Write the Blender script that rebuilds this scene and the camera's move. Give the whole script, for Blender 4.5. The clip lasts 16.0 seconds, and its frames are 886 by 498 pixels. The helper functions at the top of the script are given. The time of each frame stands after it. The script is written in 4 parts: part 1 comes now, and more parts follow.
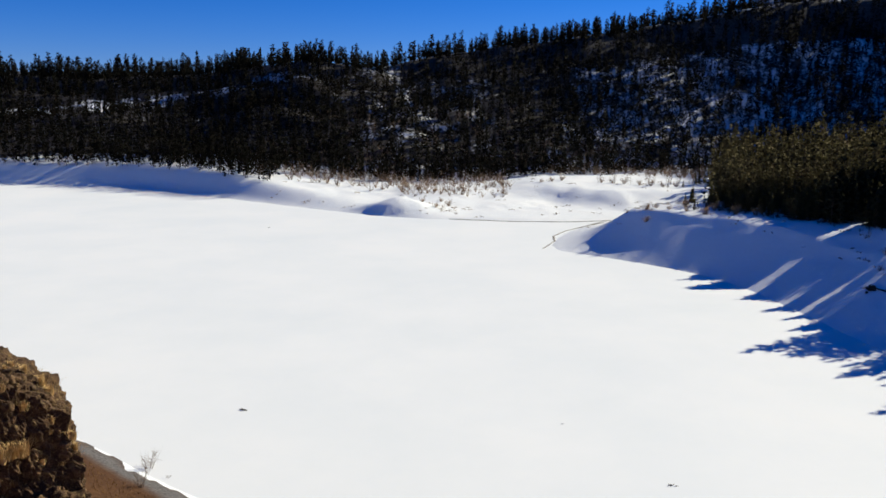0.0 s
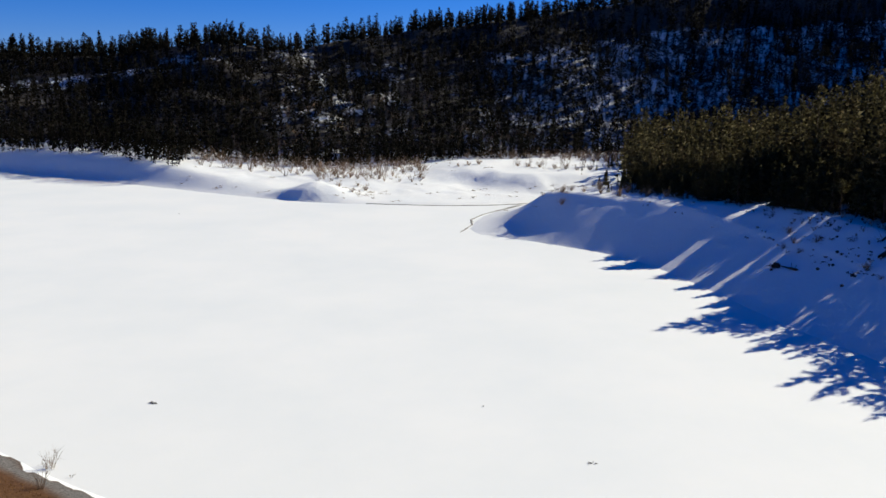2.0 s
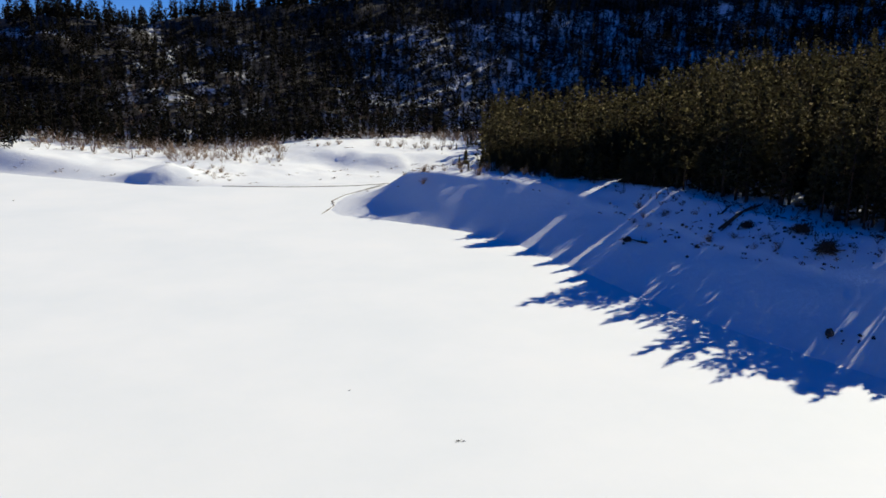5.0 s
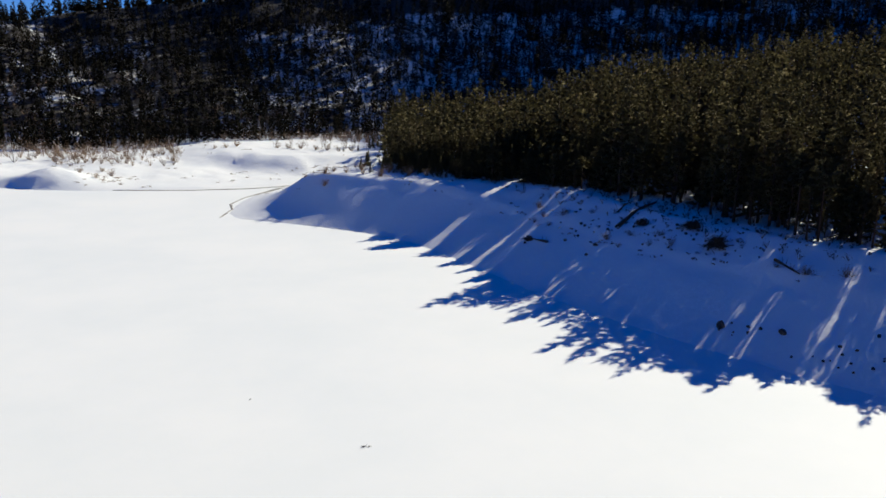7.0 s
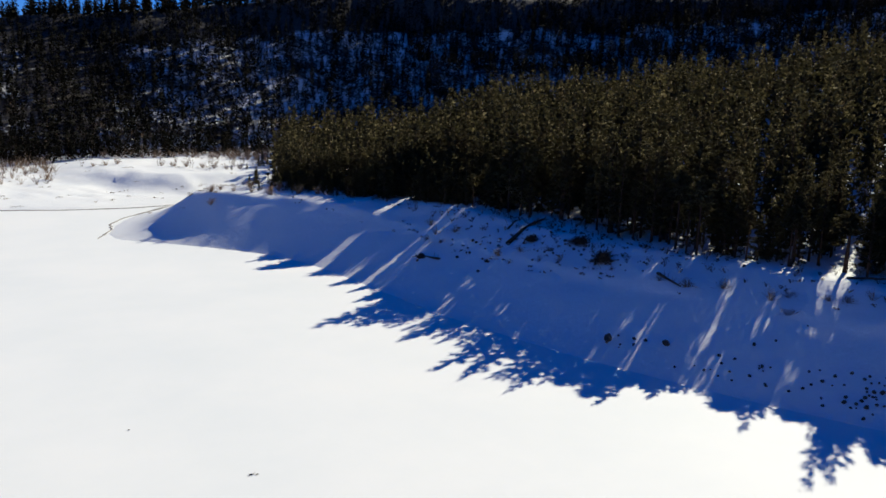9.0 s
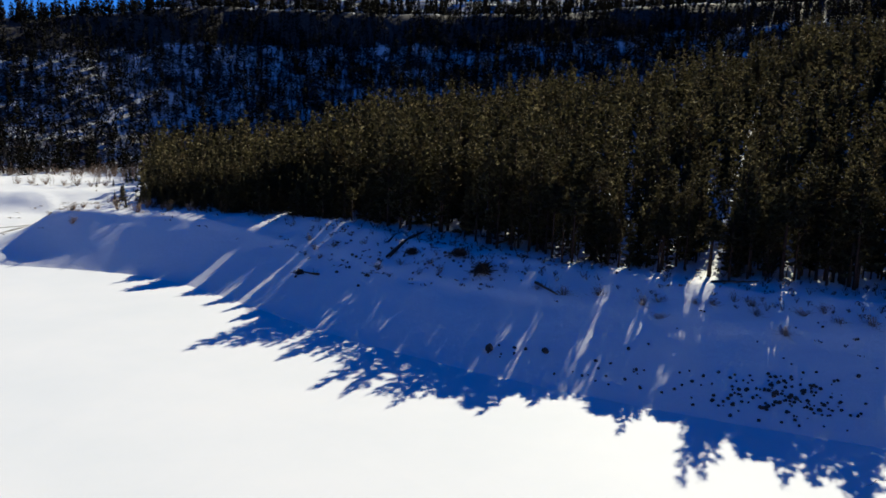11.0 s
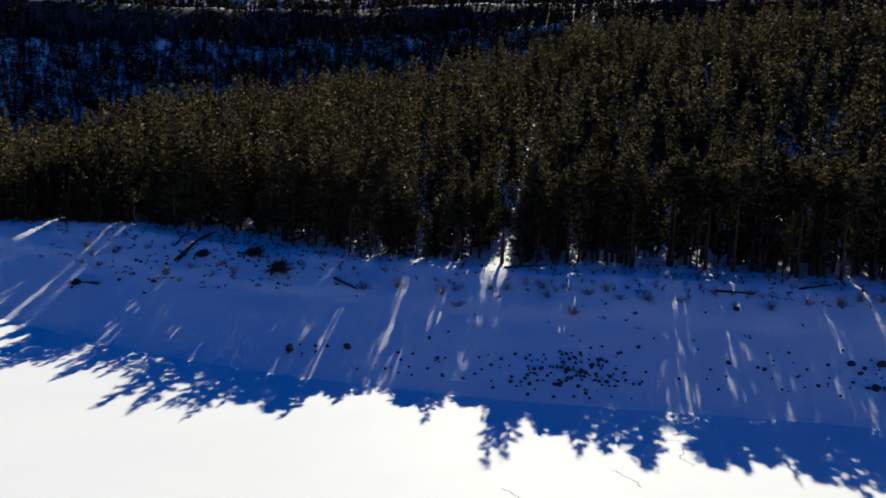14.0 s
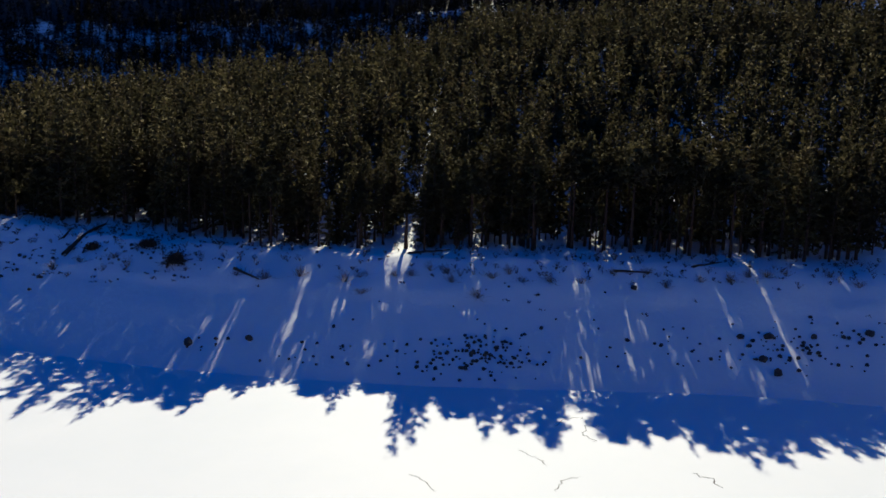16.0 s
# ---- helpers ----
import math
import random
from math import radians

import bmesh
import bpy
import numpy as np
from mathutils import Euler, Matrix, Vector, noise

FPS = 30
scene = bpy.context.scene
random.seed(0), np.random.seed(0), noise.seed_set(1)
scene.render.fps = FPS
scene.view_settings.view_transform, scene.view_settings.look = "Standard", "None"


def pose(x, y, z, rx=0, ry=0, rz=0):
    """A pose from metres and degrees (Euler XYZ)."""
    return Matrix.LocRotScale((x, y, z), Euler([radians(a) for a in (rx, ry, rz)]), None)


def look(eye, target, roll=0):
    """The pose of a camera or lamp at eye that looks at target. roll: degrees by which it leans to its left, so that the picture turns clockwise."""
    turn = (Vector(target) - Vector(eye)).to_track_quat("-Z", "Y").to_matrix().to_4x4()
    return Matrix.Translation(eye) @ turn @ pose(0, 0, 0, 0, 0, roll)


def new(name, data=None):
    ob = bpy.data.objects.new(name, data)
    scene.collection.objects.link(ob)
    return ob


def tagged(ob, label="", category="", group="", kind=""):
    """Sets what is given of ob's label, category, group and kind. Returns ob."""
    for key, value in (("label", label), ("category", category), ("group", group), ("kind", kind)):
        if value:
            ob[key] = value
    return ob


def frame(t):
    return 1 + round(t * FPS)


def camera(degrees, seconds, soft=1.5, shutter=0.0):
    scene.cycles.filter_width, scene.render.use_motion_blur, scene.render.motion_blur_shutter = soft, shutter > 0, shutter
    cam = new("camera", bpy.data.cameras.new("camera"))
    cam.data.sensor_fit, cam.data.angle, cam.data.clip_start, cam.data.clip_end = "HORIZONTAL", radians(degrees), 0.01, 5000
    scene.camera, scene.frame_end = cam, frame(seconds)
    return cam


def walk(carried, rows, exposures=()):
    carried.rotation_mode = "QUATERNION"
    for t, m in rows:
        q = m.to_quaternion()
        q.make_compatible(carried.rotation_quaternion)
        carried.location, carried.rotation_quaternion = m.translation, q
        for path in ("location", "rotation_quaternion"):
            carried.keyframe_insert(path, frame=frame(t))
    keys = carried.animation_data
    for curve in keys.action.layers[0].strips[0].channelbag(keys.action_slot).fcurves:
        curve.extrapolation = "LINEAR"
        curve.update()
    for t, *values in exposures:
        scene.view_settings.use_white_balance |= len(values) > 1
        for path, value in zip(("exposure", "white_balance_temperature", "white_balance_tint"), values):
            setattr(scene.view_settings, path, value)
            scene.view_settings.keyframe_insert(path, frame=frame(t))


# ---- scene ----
cam = camera(57.28, 16.0, soft=1.6)
EXPOSURE, KELVIN, TINT = 0.82, 4500.0, 32.0
PATH = [
    (0, (0.00, 0.00, 42.00), (-0.003, 19.666, 38.360), 0.63),
    (0.5, (0.04, 0.51, 41.76), (0.493, 20.161, 38.053), 0.72),
    (1, (0.07, 0.96, 41.57), (1.039, 20.578, 37.774), 0.77),
    (1.5, (0.09, 1.37, 41.42), (1.584, 20.930, 37.538), 0.84),
    (2, (0.10, 1.72, 41.30), (2.114, 21.224, 37.337), 0.94),
    (2.5, (0.12, 2.05, 41.22), (2.662, 21.466, 37.167), 1.01),
    (3, (0.14, 2.34, 41.16), (3.228, 21.662, 37.027), 1.14),
    (3.5, (0.18, 2.60, 41.11), (3.843, 21.807, 36.892), 1.27),
    (4, (0.23, 2.85, 41.08), (4.436, 21.929, 36.796), 1.38),
    (6.5, (0.78, 3.94, 40.92), (7.766, 22.172, 36.593), 1.69),
    (7, (0.96, 4.15, 40.87), (8.497, 22.177, 36.607), 1.87),
    (7.5, (1.17, 4.36, 40.81), (9.304, 22.150, 36.649), 2.06),
    (8, (1.40, 4.57, 40.73), (10.108, 22.121, 36.703), 2.26),
    (8.5, (1.65, 4.79, 40.65), (10.952, 22.067, 36.764), 2.45),
    (9, (1.93, 5.01, 40.54), (11.823, 21.989, 36.820), 2.58),
    (11.5, (3.54, 6.12, 39.86), (16.506, 21.013, 36.709), 2.67),
    (12, (3.88, 6.32, 39.70), (17.514, 20.627, 36.607), 2.74),
    (12.5, (4.23, 6.51, 39.55), (18.432, 20.255, 36.486), 2.69),
    (13, (4.56, 6.68, 39.39), (19.309, 19.848, 36.353), 2.52),
    (13.5, (4.88, 6.83, 39.25), (20.133, 19.410, 36.208), 2.27),
    (14, (5.18, 6.95, 39.12), (20.912, 18.916, 36.036), 2.04),
    (14.5, (5.46, 7.04, 39.00), (21.576, 18.452, 35.870), 1.95),
    (15, (5.69, 7.08, 38.92), (22.143, 17.998, 35.723), 1.87),
    (15.5, (5.89, 7.07, 38.86), (22.621, 17.530, 35.604), 1.81),
    (16, (6.03, 7.01, 38.85), (23.022, 17.021, 35.525), 1.79),
]
walk(cam, [(t, look(eye, target, roll)) for t, eye, target, roll in PATH],
     exposures=((0.0, EXPOSURE, KELVIN, TINT), (16.0, EXPOSURE, KELVIN, TINT)))

# ---- light ----
SUN_AZ, SUN_EL = -62.0, 28.0
sx, sy = -math.sin(radians(SUN_AZ)), math.cos(radians(SUN_AZ))
world = bpy.data.worlds.new("winter_sky")
world.use_nodes = True
scene.world = world
wn = world.node_tree.nodes
sky = wn.new("ShaderNodeTexSky")
sky.sky_type = "NISHITA"
sky.sun_disc = False
sky.sun_elevation, sky.sun_rotation = radians(SUN_EL), radians(-SUN_AZ)
sky.altitude, sky.air_density, sky.dust_density, sky.ozone_density = 2400, 1.0, 0.0, 5.0
deep = wn.new("ShaderNodeHueSaturation")
deep.inputs["Saturation"].default_value = 1.24
world.node_tree.links.new(sky.outputs[0], deep.inputs["Color"])
world.node_tree.links.new(deep.outputs[0], wn["Background"].inputs[0])
wn["Background"].inputs[1].default_value = 0.032
sun_data = bpy.data.lights.new("sun", "SUN")
sun_data.energy, sun_data.angle, sun_data.color = 4.45, radians(0.4), (1.0, 0.80, 0.315)
sun = new("sun", sun_data)
sun.matrix_world = look((sx * 400, sy * 400, 400 * math.tan(radians(SUN_EL))), (0, 0, 0))

# ---- materials ----
class Mat:
    """A node material with short helpers."""

    def __init__(self, name, rough=0.8, spec=0.3):
        self.m = bpy.data.materials.new(name)
        self.m.use_nodes = True
        self.t = self.m.node_tree
        self.b = self.t.nodes["Principled BSDF"]
        self.b.inputs["Roughness"].default_value = rough
        self.b.inputs["Specular IOR Level"].default_value = spec

    def node(self, kind, **values):
        n = self.t.nodes.new(kind)
        for k, v in values.items():
            if k in n.inputs:
                self.link(v, n.inputs[k])
        return n

    def link(self, v, socket):
        if isinstance(v, bpy.types.NodeSocket):
            self.t.links.new(v, socket)
        else:
            socket.default_value = v

    def pos(self):
        return self.node("ShaderNodeNewGeometry").outputs["Position"]

    def noise(self, scale, detail=4.0, rough=0.55, vector=None):
        return self.node("ShaderNodeTexNoise", Vector=vector or self.pos(), Scale=scale, Detail=detail, Roughness=rough).outputs["Fac"]

    def ramp(self, fac, stops):
        n = self.t.nodes.new("ShaderNodeValToRGB")
        e = n.color_ramp.elements
        while len(e) < len(stops):
            e.new(0.5)
        for el, (p, c) in zip(e, stops):
            el.position, el.color = p, (*c, 1) if len(c) == 3 else c
        self.link(fac, n.inputs[0])
        return n.outputs[0]

    def mix(self, fac, a, b, blend="MIX"):
        n = self.t.nodes.new("ShaderNodeMix")
        n.data_type, n.blend_type = "RGBA", blend
        self.link(fac, n.inputs[0])
        for v, s in ((a, n.inputs[6]), (b, n.inputs[7])):
            self.link((*v, 1) if isinstance(v, tuple) and len(v) == 3 else v, s)
        return n.outputs[2]

    def math(self, op, a, b=0.0, clamp=False):
        n = self.t.nodes.new("ShaderNodeMath")
        n.operation, n.use_clamp = op, clamp
        self.link(a, n.inputs[0]), self.link(b, n.inputs[1])
        return n.outputs[0]

    def attr(self, name):
        n = self.t.nodes.new("ShaderNodeAttribute")
        n.attribute_name = name
        return n.outputs["Fac"]

    def done(self, color, height=None, bump=0.3, dist=0.1, rough=None):
        self.link((*color, 1) if isinstance(color, tuple) and len(color) == 3 else color, self.b.inputs["Base Color"])
        if rough is not None:
            self.link(rough, self.b.inputs["Roughness"])
        if height is not None:
            n = self.node("ShaderNodeBump", Strength=bump, Distance=dist, Height=height)
            self.t.links.new(n.outputs[0], self.b.inputs["Normal"])
        return self.m


def snow_lake_material():
    k = Mat("lake_snow", 0.75, 0.2)
    wide, fine = k.noise(0.03, 5, 0.6), k.noise(1.3, 5, 0.6)
    col = k.ramp(wide, [(0.3, (0.80, 0.82, 0.83)), (0.6, (0.86, 0.865, 0.86)), (0.75, (0.88, 0.875, 0.86))])
    return k.done(col, k.math("ADD", k.math("MULTIPLY", wide, 0.6), k.math("MULTIPLY", fine, 0.25)), 0.25, 0.15)


def ground_material():
    k = Mat("snowy_ground", 0.85, 0.2)
    cover = k.attr("cover")
    dry = k.attr("dry")
    rocky = k.attr("rocky")
    gravel = k.attr("gravel")
    n1, n2, n3 = k.noise(0.06, 6, 0.65), k.noise(0.55, 6, 0.65), k.noise(4.0, 4, 0.6)
    mixn = k.math("ADD", k.math("MULTIPLY", n1, 0.5), k.math("MULTIPLY", n2, 0.5))
    snowy = k.math("MULTIPLY", k.math("SUBTRACT", k.math("ADD", cover, mixn), 0.95), 9.0, True)
    duff = k.ramp(n2, [(0.25, (0.02, 0.016, 0.012)), (0.5, (0.042, 0.033, 0.024)), (0.75, (0.085, 0.065, 0.045))])
    grass = k.ramp(k.math("ADD", k.math("MULTIPLY", n1, 0.5), k.math("MULTIPLY", n3, 0.5)),
                   [(0.3, (0.028, 0.011, 0.003)), (0.5, (0.08, 0.037, 0.009)), (0.7, (0.155, 0.082, 0.02))])
    stone = k.ramp(n2, [(0.3, (0.022, 0.02, 0.019)), (0.55, (0.055, 0.049, 0.045)), (0.75, (0.12, 0.105, 0.092))])
    pebble = k.ramp(n3, [(0.3, (0.055, 0.05, 0.047)), (0.7, (0.21, 0.195, 0.185))])
    base = k.mix(gravel, k.mix(rocky, k.mix(dry, duff, grass), stone), pebble)
    snow = k.ramp(n1, [(0.3, (0.80, 0.82, 0.84)), (0.65, (0.87, 0.87, 0.865))])
    return k.done(k.mix(snowy, base, snow), k.math("ADD", k.math("MULTIPLY", n2, 0.7), k.math("MULTIPLY", n3, 0.3)), 0.5, 0.35)


def bark_material():
    k = Mat("pine_bark", 0.9, 0.2)
    n = k.noise(6.0, 5, 0.6)
    return k.done(k.ramp(n, [(0.3, (0.022, 0.014, 0.010)), (0.55, (0.055, 0.033, 0.021)), (0.75, (0.11, 0.065, 0.04))]), n, 0.6, 0.03)


def needle_material(name, a, b, c, through_light=0.18):
    k = Mat(name, 0.95, 0.04)
    isl = k.node("ShaderNodeNewGeometry").outputs["Random Per Island"]
    rnd = k.node("ShaderNodeObjectInfo").outputs["Random"]
    wide = k.noise(0.14, 4, 0.65)
    v = k.math("ADD", k.math("MULTIPLY", isl, 0.08), k.math("ADD", k.math("MULTIPLY", rnd, 0.32), k.math("MULTIPLY", wide, 0.6)))
    col = k.ramp(v, [(0.25, a), (0.5, b), (0.78, c)])
    dull = k.math("MULTIPLY", k.math("SUBTRACT", k.noise(0.17, 2, 0.5), 0.5), 5.0, True)
    col = k.mix(k.math("MULTIPLY", dull, 0.6), col, k.mix(isl, (a[0] * 1.7, a[1] * 1.2, a[2] * 1.3), (c[0] * 0.72, c[1] * 0.62, c[2] * 0.8)))
    k.done(col)
    k.b.inputs["Subsurface Weight"].default_value = 0.0
    tr = k.node("ShaderNodeBsdfTranslucent", Color=k.mix(0.25, col, (c[0], c[1] * 1.1, c[2] * 0.7)))
    ms = k.t.nodes.new("ShaderNodeMixShader")
    ms.inputs[0].default_value = through_light
    k.t.links.new(k.b.outputs[0], ms.inputs[1]), k.t.links.new(tr.outputs[0], ms.inputs[2])
    k.t.links.new(ms.outputs[0], k.t.nodes["Material Output"].inputs[0])
    return k.m


def rock_material(name, a, b, c, scale=1.2, lichen=None):
    k = Mat(name, 0.9, 0.25)
    n, f = k.noise(scale, 8, 0.7), k.noise(scale * 7, 5, 0.65)
    col = k.ramp(k.math("ADD", k.math("MULTIPLY", n, 0.6), k.math("MULTIPLY", f, 0.4)), [(0.32, a), (0.5, b), (0.68, c)])
    if lichen:
        spot = k.math("MULTIPLY", k.math("SUBTRACT", k.noise(scale * 3.1, 6, 0.7), 0.52), 9.0, True)
        col = k.mix(k.math("MULTIPLY", spot, 0.7), col, lichen)
    return k.done(col, k.math("ADD", n, k.math("MULTIPLY", f, 0.5)), 0.8, 0.12)


def plain_material(name, a, b, scale, rough=0.9):
    k = Mat(name, rough, 0.2)
    n = k.noise(scale, 5, 0.6)
    return k.done(k.ramp(n, [(0.3, a), (0.7, b)]), n, 0.5, 0.03)


M_LAKE, M_GROUND, M_BARK = snow_lake_material(), ground_material(), bark_material()
M_NEEDLE = needle_material("pine_needles", (0.035, 0.032, 0.018), (0.086, 0.075, 0.035), (0.17, 0.147, 0.062), 0.16)
# needles of the far wall and rim: shade is put into the near-black colour
M_NEEDLE_SHADED = needle_material("shaded_needles", (0.003, 0.0035, 0.003), (0.007, 0.007, 0.005), (0.017, 0.0155, 0.009), 0.1)
M_TWIG = plain_material("bare_twigs", (0.13, 0.09, 0.06), (0.26, 0.19, 0.13), 2.0)
M_WILLOW = plain_material("willow_twigs", (0.16, 0.10, 0.055), (0.34, 0.24, 0.14), 0.4)
# far trees' bark with the shade of the wall darkened into its colour
M_STEM_SHADED = plain_material("shaded_stems", (0.014, 0.01, 0.008), (0.045, 0.03, 0.021), 0.4)
M_DEAD = plain_material("dead_wood", (0.03, 0.022, 0.016), (0.09, 0.065, 0.045), 1.5)
M_BOULDER = rock_material("basalt", (0.018, 0.017, 0.017), (0.05, 0.045, 0.042), (0.11, 0.10, 0.09), 1.5)
M_CLIFF = rock_material("cliff_rock", (0.004, 0.003, 0.002), (0.055, 0.03, 0.013), (0.21, 0.125, 0.05), 1.7, (0.22, 0.155, 0.05))
M_STRAW = plain_material("straw_grass", (0.42, 0.27, 0.08), (0.66, 0.48, 0.18), 3.0)
M_SAND = plain_material("shore_gravel", (0.15, 0.135, 0.12), (0.30, 0.275, 0.25), 0.8)
M_DEBRIS = plain_material("lake_debris", (0.05, 0.045, 0.04), (0.16, 0.14, 0.12), 4.0)


# ---- mesh helpers ----
def tri_mesh(name, verts, tris, mat, smooth=False, normals=None):
    """A mesh from arrays of vertices (n, 3) and triangles (m, 3), with normals of its own where they are given."""
    me = bpy.data.meshes.new(name)
    v, f = np.asarray(verts, np.float32), np.asarray(tris, np.int32)
    me.vertices.add(len(v))
    me.vertices.foreach_set("co", v.ravel())
    me.loops.add(f.size)
    me.loops.foreach_set("vertex_index", f.ravel())
    me.polygons.add(len(f))
    me.polygons.foreach_set("loop_start", np.arange(0, f.size, 3, dtype=np.int32))
    if smooth:
        me.polygons.foreach_set("use_smooth", np.ones(len(f), bool))
    me.materials.append(mat)
    me.update(calc_edges=True)
    if normals is None:
        me.validate()
    else:
        me.polygons.foreach_set("use_smooth", np.ones(len(f), bool))
        me.normals_split_custom_set_from_vertices(normals)
    return me


def bm_mesh(name, bm, mat, smooth=False):
    me = bpy.data.meshes.new(name)
    bmesh.ops.recalc_face_normals(bm, faces=bm.faces)
    bm.to_mesh(me)
    bm.free()
    if smooth:
        for p in me.polygons:
            p.use_smooth = True
    me.materials.append(mat)
    return me


def part(name, me, parent, label=""):
    """Links a mesh as one object under a thing or a part."""
    ob = new(name, me)
    ob.parent = parent
    return tagged(ob, label) if label else ob


# ---- the lay of the land ----
SHORE = [(-430, 470), (-300, 405), (-211, 385), (-154, 377), (-91, 338), (-39, 300), (-10, 284), (35, 283), (62, 290),
         (40, 262), (29, 229), (41, 220), (60, 202), (69, 186), (73, 161), (76, 134), (82, 110), (90, 88), (99, 69),
         (107, 55), (116, 41), (124, 27), (132, 9), (138, -22), (132, -60), (96, -66), (64, -10), (30, 46), (-5, 68),
         (-27, 80), (-46, 96), (-90, 124), (-170, 165), (-300, 220), (-430, 260)]


def rounded(points, times=2):
    p = np.array(points, float)
    for _ in range(times):
        q = np.roll(p, -1, 0)
        p = np.stack([0.75 * p + 0.25 * q, 0.25 * p + 0.75 * q], 1).reshape(-1, 2)
    return p


SHORE_LINE = rounded(SHORE, 2)


def shore_distance(x, y):
    """Signed distance from the shoreline; positive on land."""
    p = np.stack([x, y], -1)
    best = np.full(x.shape, 1e9)
    inside = np.zeros(x.shape, bool)
    for a, b in zip(SHORE_LINE, np.roll(SHORE_LINE, -1, 0)):
        d, w = b - a, p - a
        t = np.clip((w @ d) / (d @ d), 0, 1)
        best = np.minimum(best, np.hypot(w[..., 0] - t * d[0], w[..., 1] - t * d[1]))
        cross = (a[1] > y) != (b[1] > y)
        with np.errstate(divide="ignore", invalid="ignore"):
            at = (b[0] - a[0]) * (y - a[1]) / (b[1] - a[1]) + a[0]
        inside ^= cross & (x < at)
    return np.where(inside, -best, best)


def ease(v, a, b):
    t = np.clip((v - a) / (b - a), 0, 1)
    return t * t * (3 - 2 * t)


# azimuth (degrees, to the left of +y), foot and rim of the canyon wall (distance, height)
WALL = np.array([
    (-180, 300, 420, 95), (-120, 420, 620, 140), (-90, 480, 690, 145), (-65, 500, 700, 142), (-54, 500, 710, 138), (-44, 500, 700, 126), (-34, 500, 690, 120),
    (-22, 485, 665, 114), (-10, 440, 610, 88), (-2, 412, 590, 76), (5, 400, 560, 62), (10, 410, 560, 66), (16, 432, 590, 57), (22, 448, 610, 53), (30, 460, 640, 54),
    (45, 520, 700, 55), (70, 560, 760, 60), (100, 420, 560, 80), (130, 300, 420, 90), (180, 300, 420, 95)], float)
_rng = np.random.default_rng(7)
_waves = [(_rng.uniform(0, 6.3), _rng.uniform(0, 6.3)) for _ in range(24)]


def bumps(x, y, size, seed=0):
    """Smooth, uneven waves about -1 to 1."""
    out = np.zeros_like(x)
    for n in range(6):
        a, ph = _waves[(n + 6 * seed) % 24]
        f = 6.28 / size * (1 + 0.37 * n)
        out += np.sin(f * (x * math.cos(a) + y * math.sin(a)) + ph + 1.3 * np.sin(f * 0.6 * (y * math.cos(a) - x * math.sin(a)) + 2 * ph)) / (1 + 0.5 * n)
    return out / 2.4


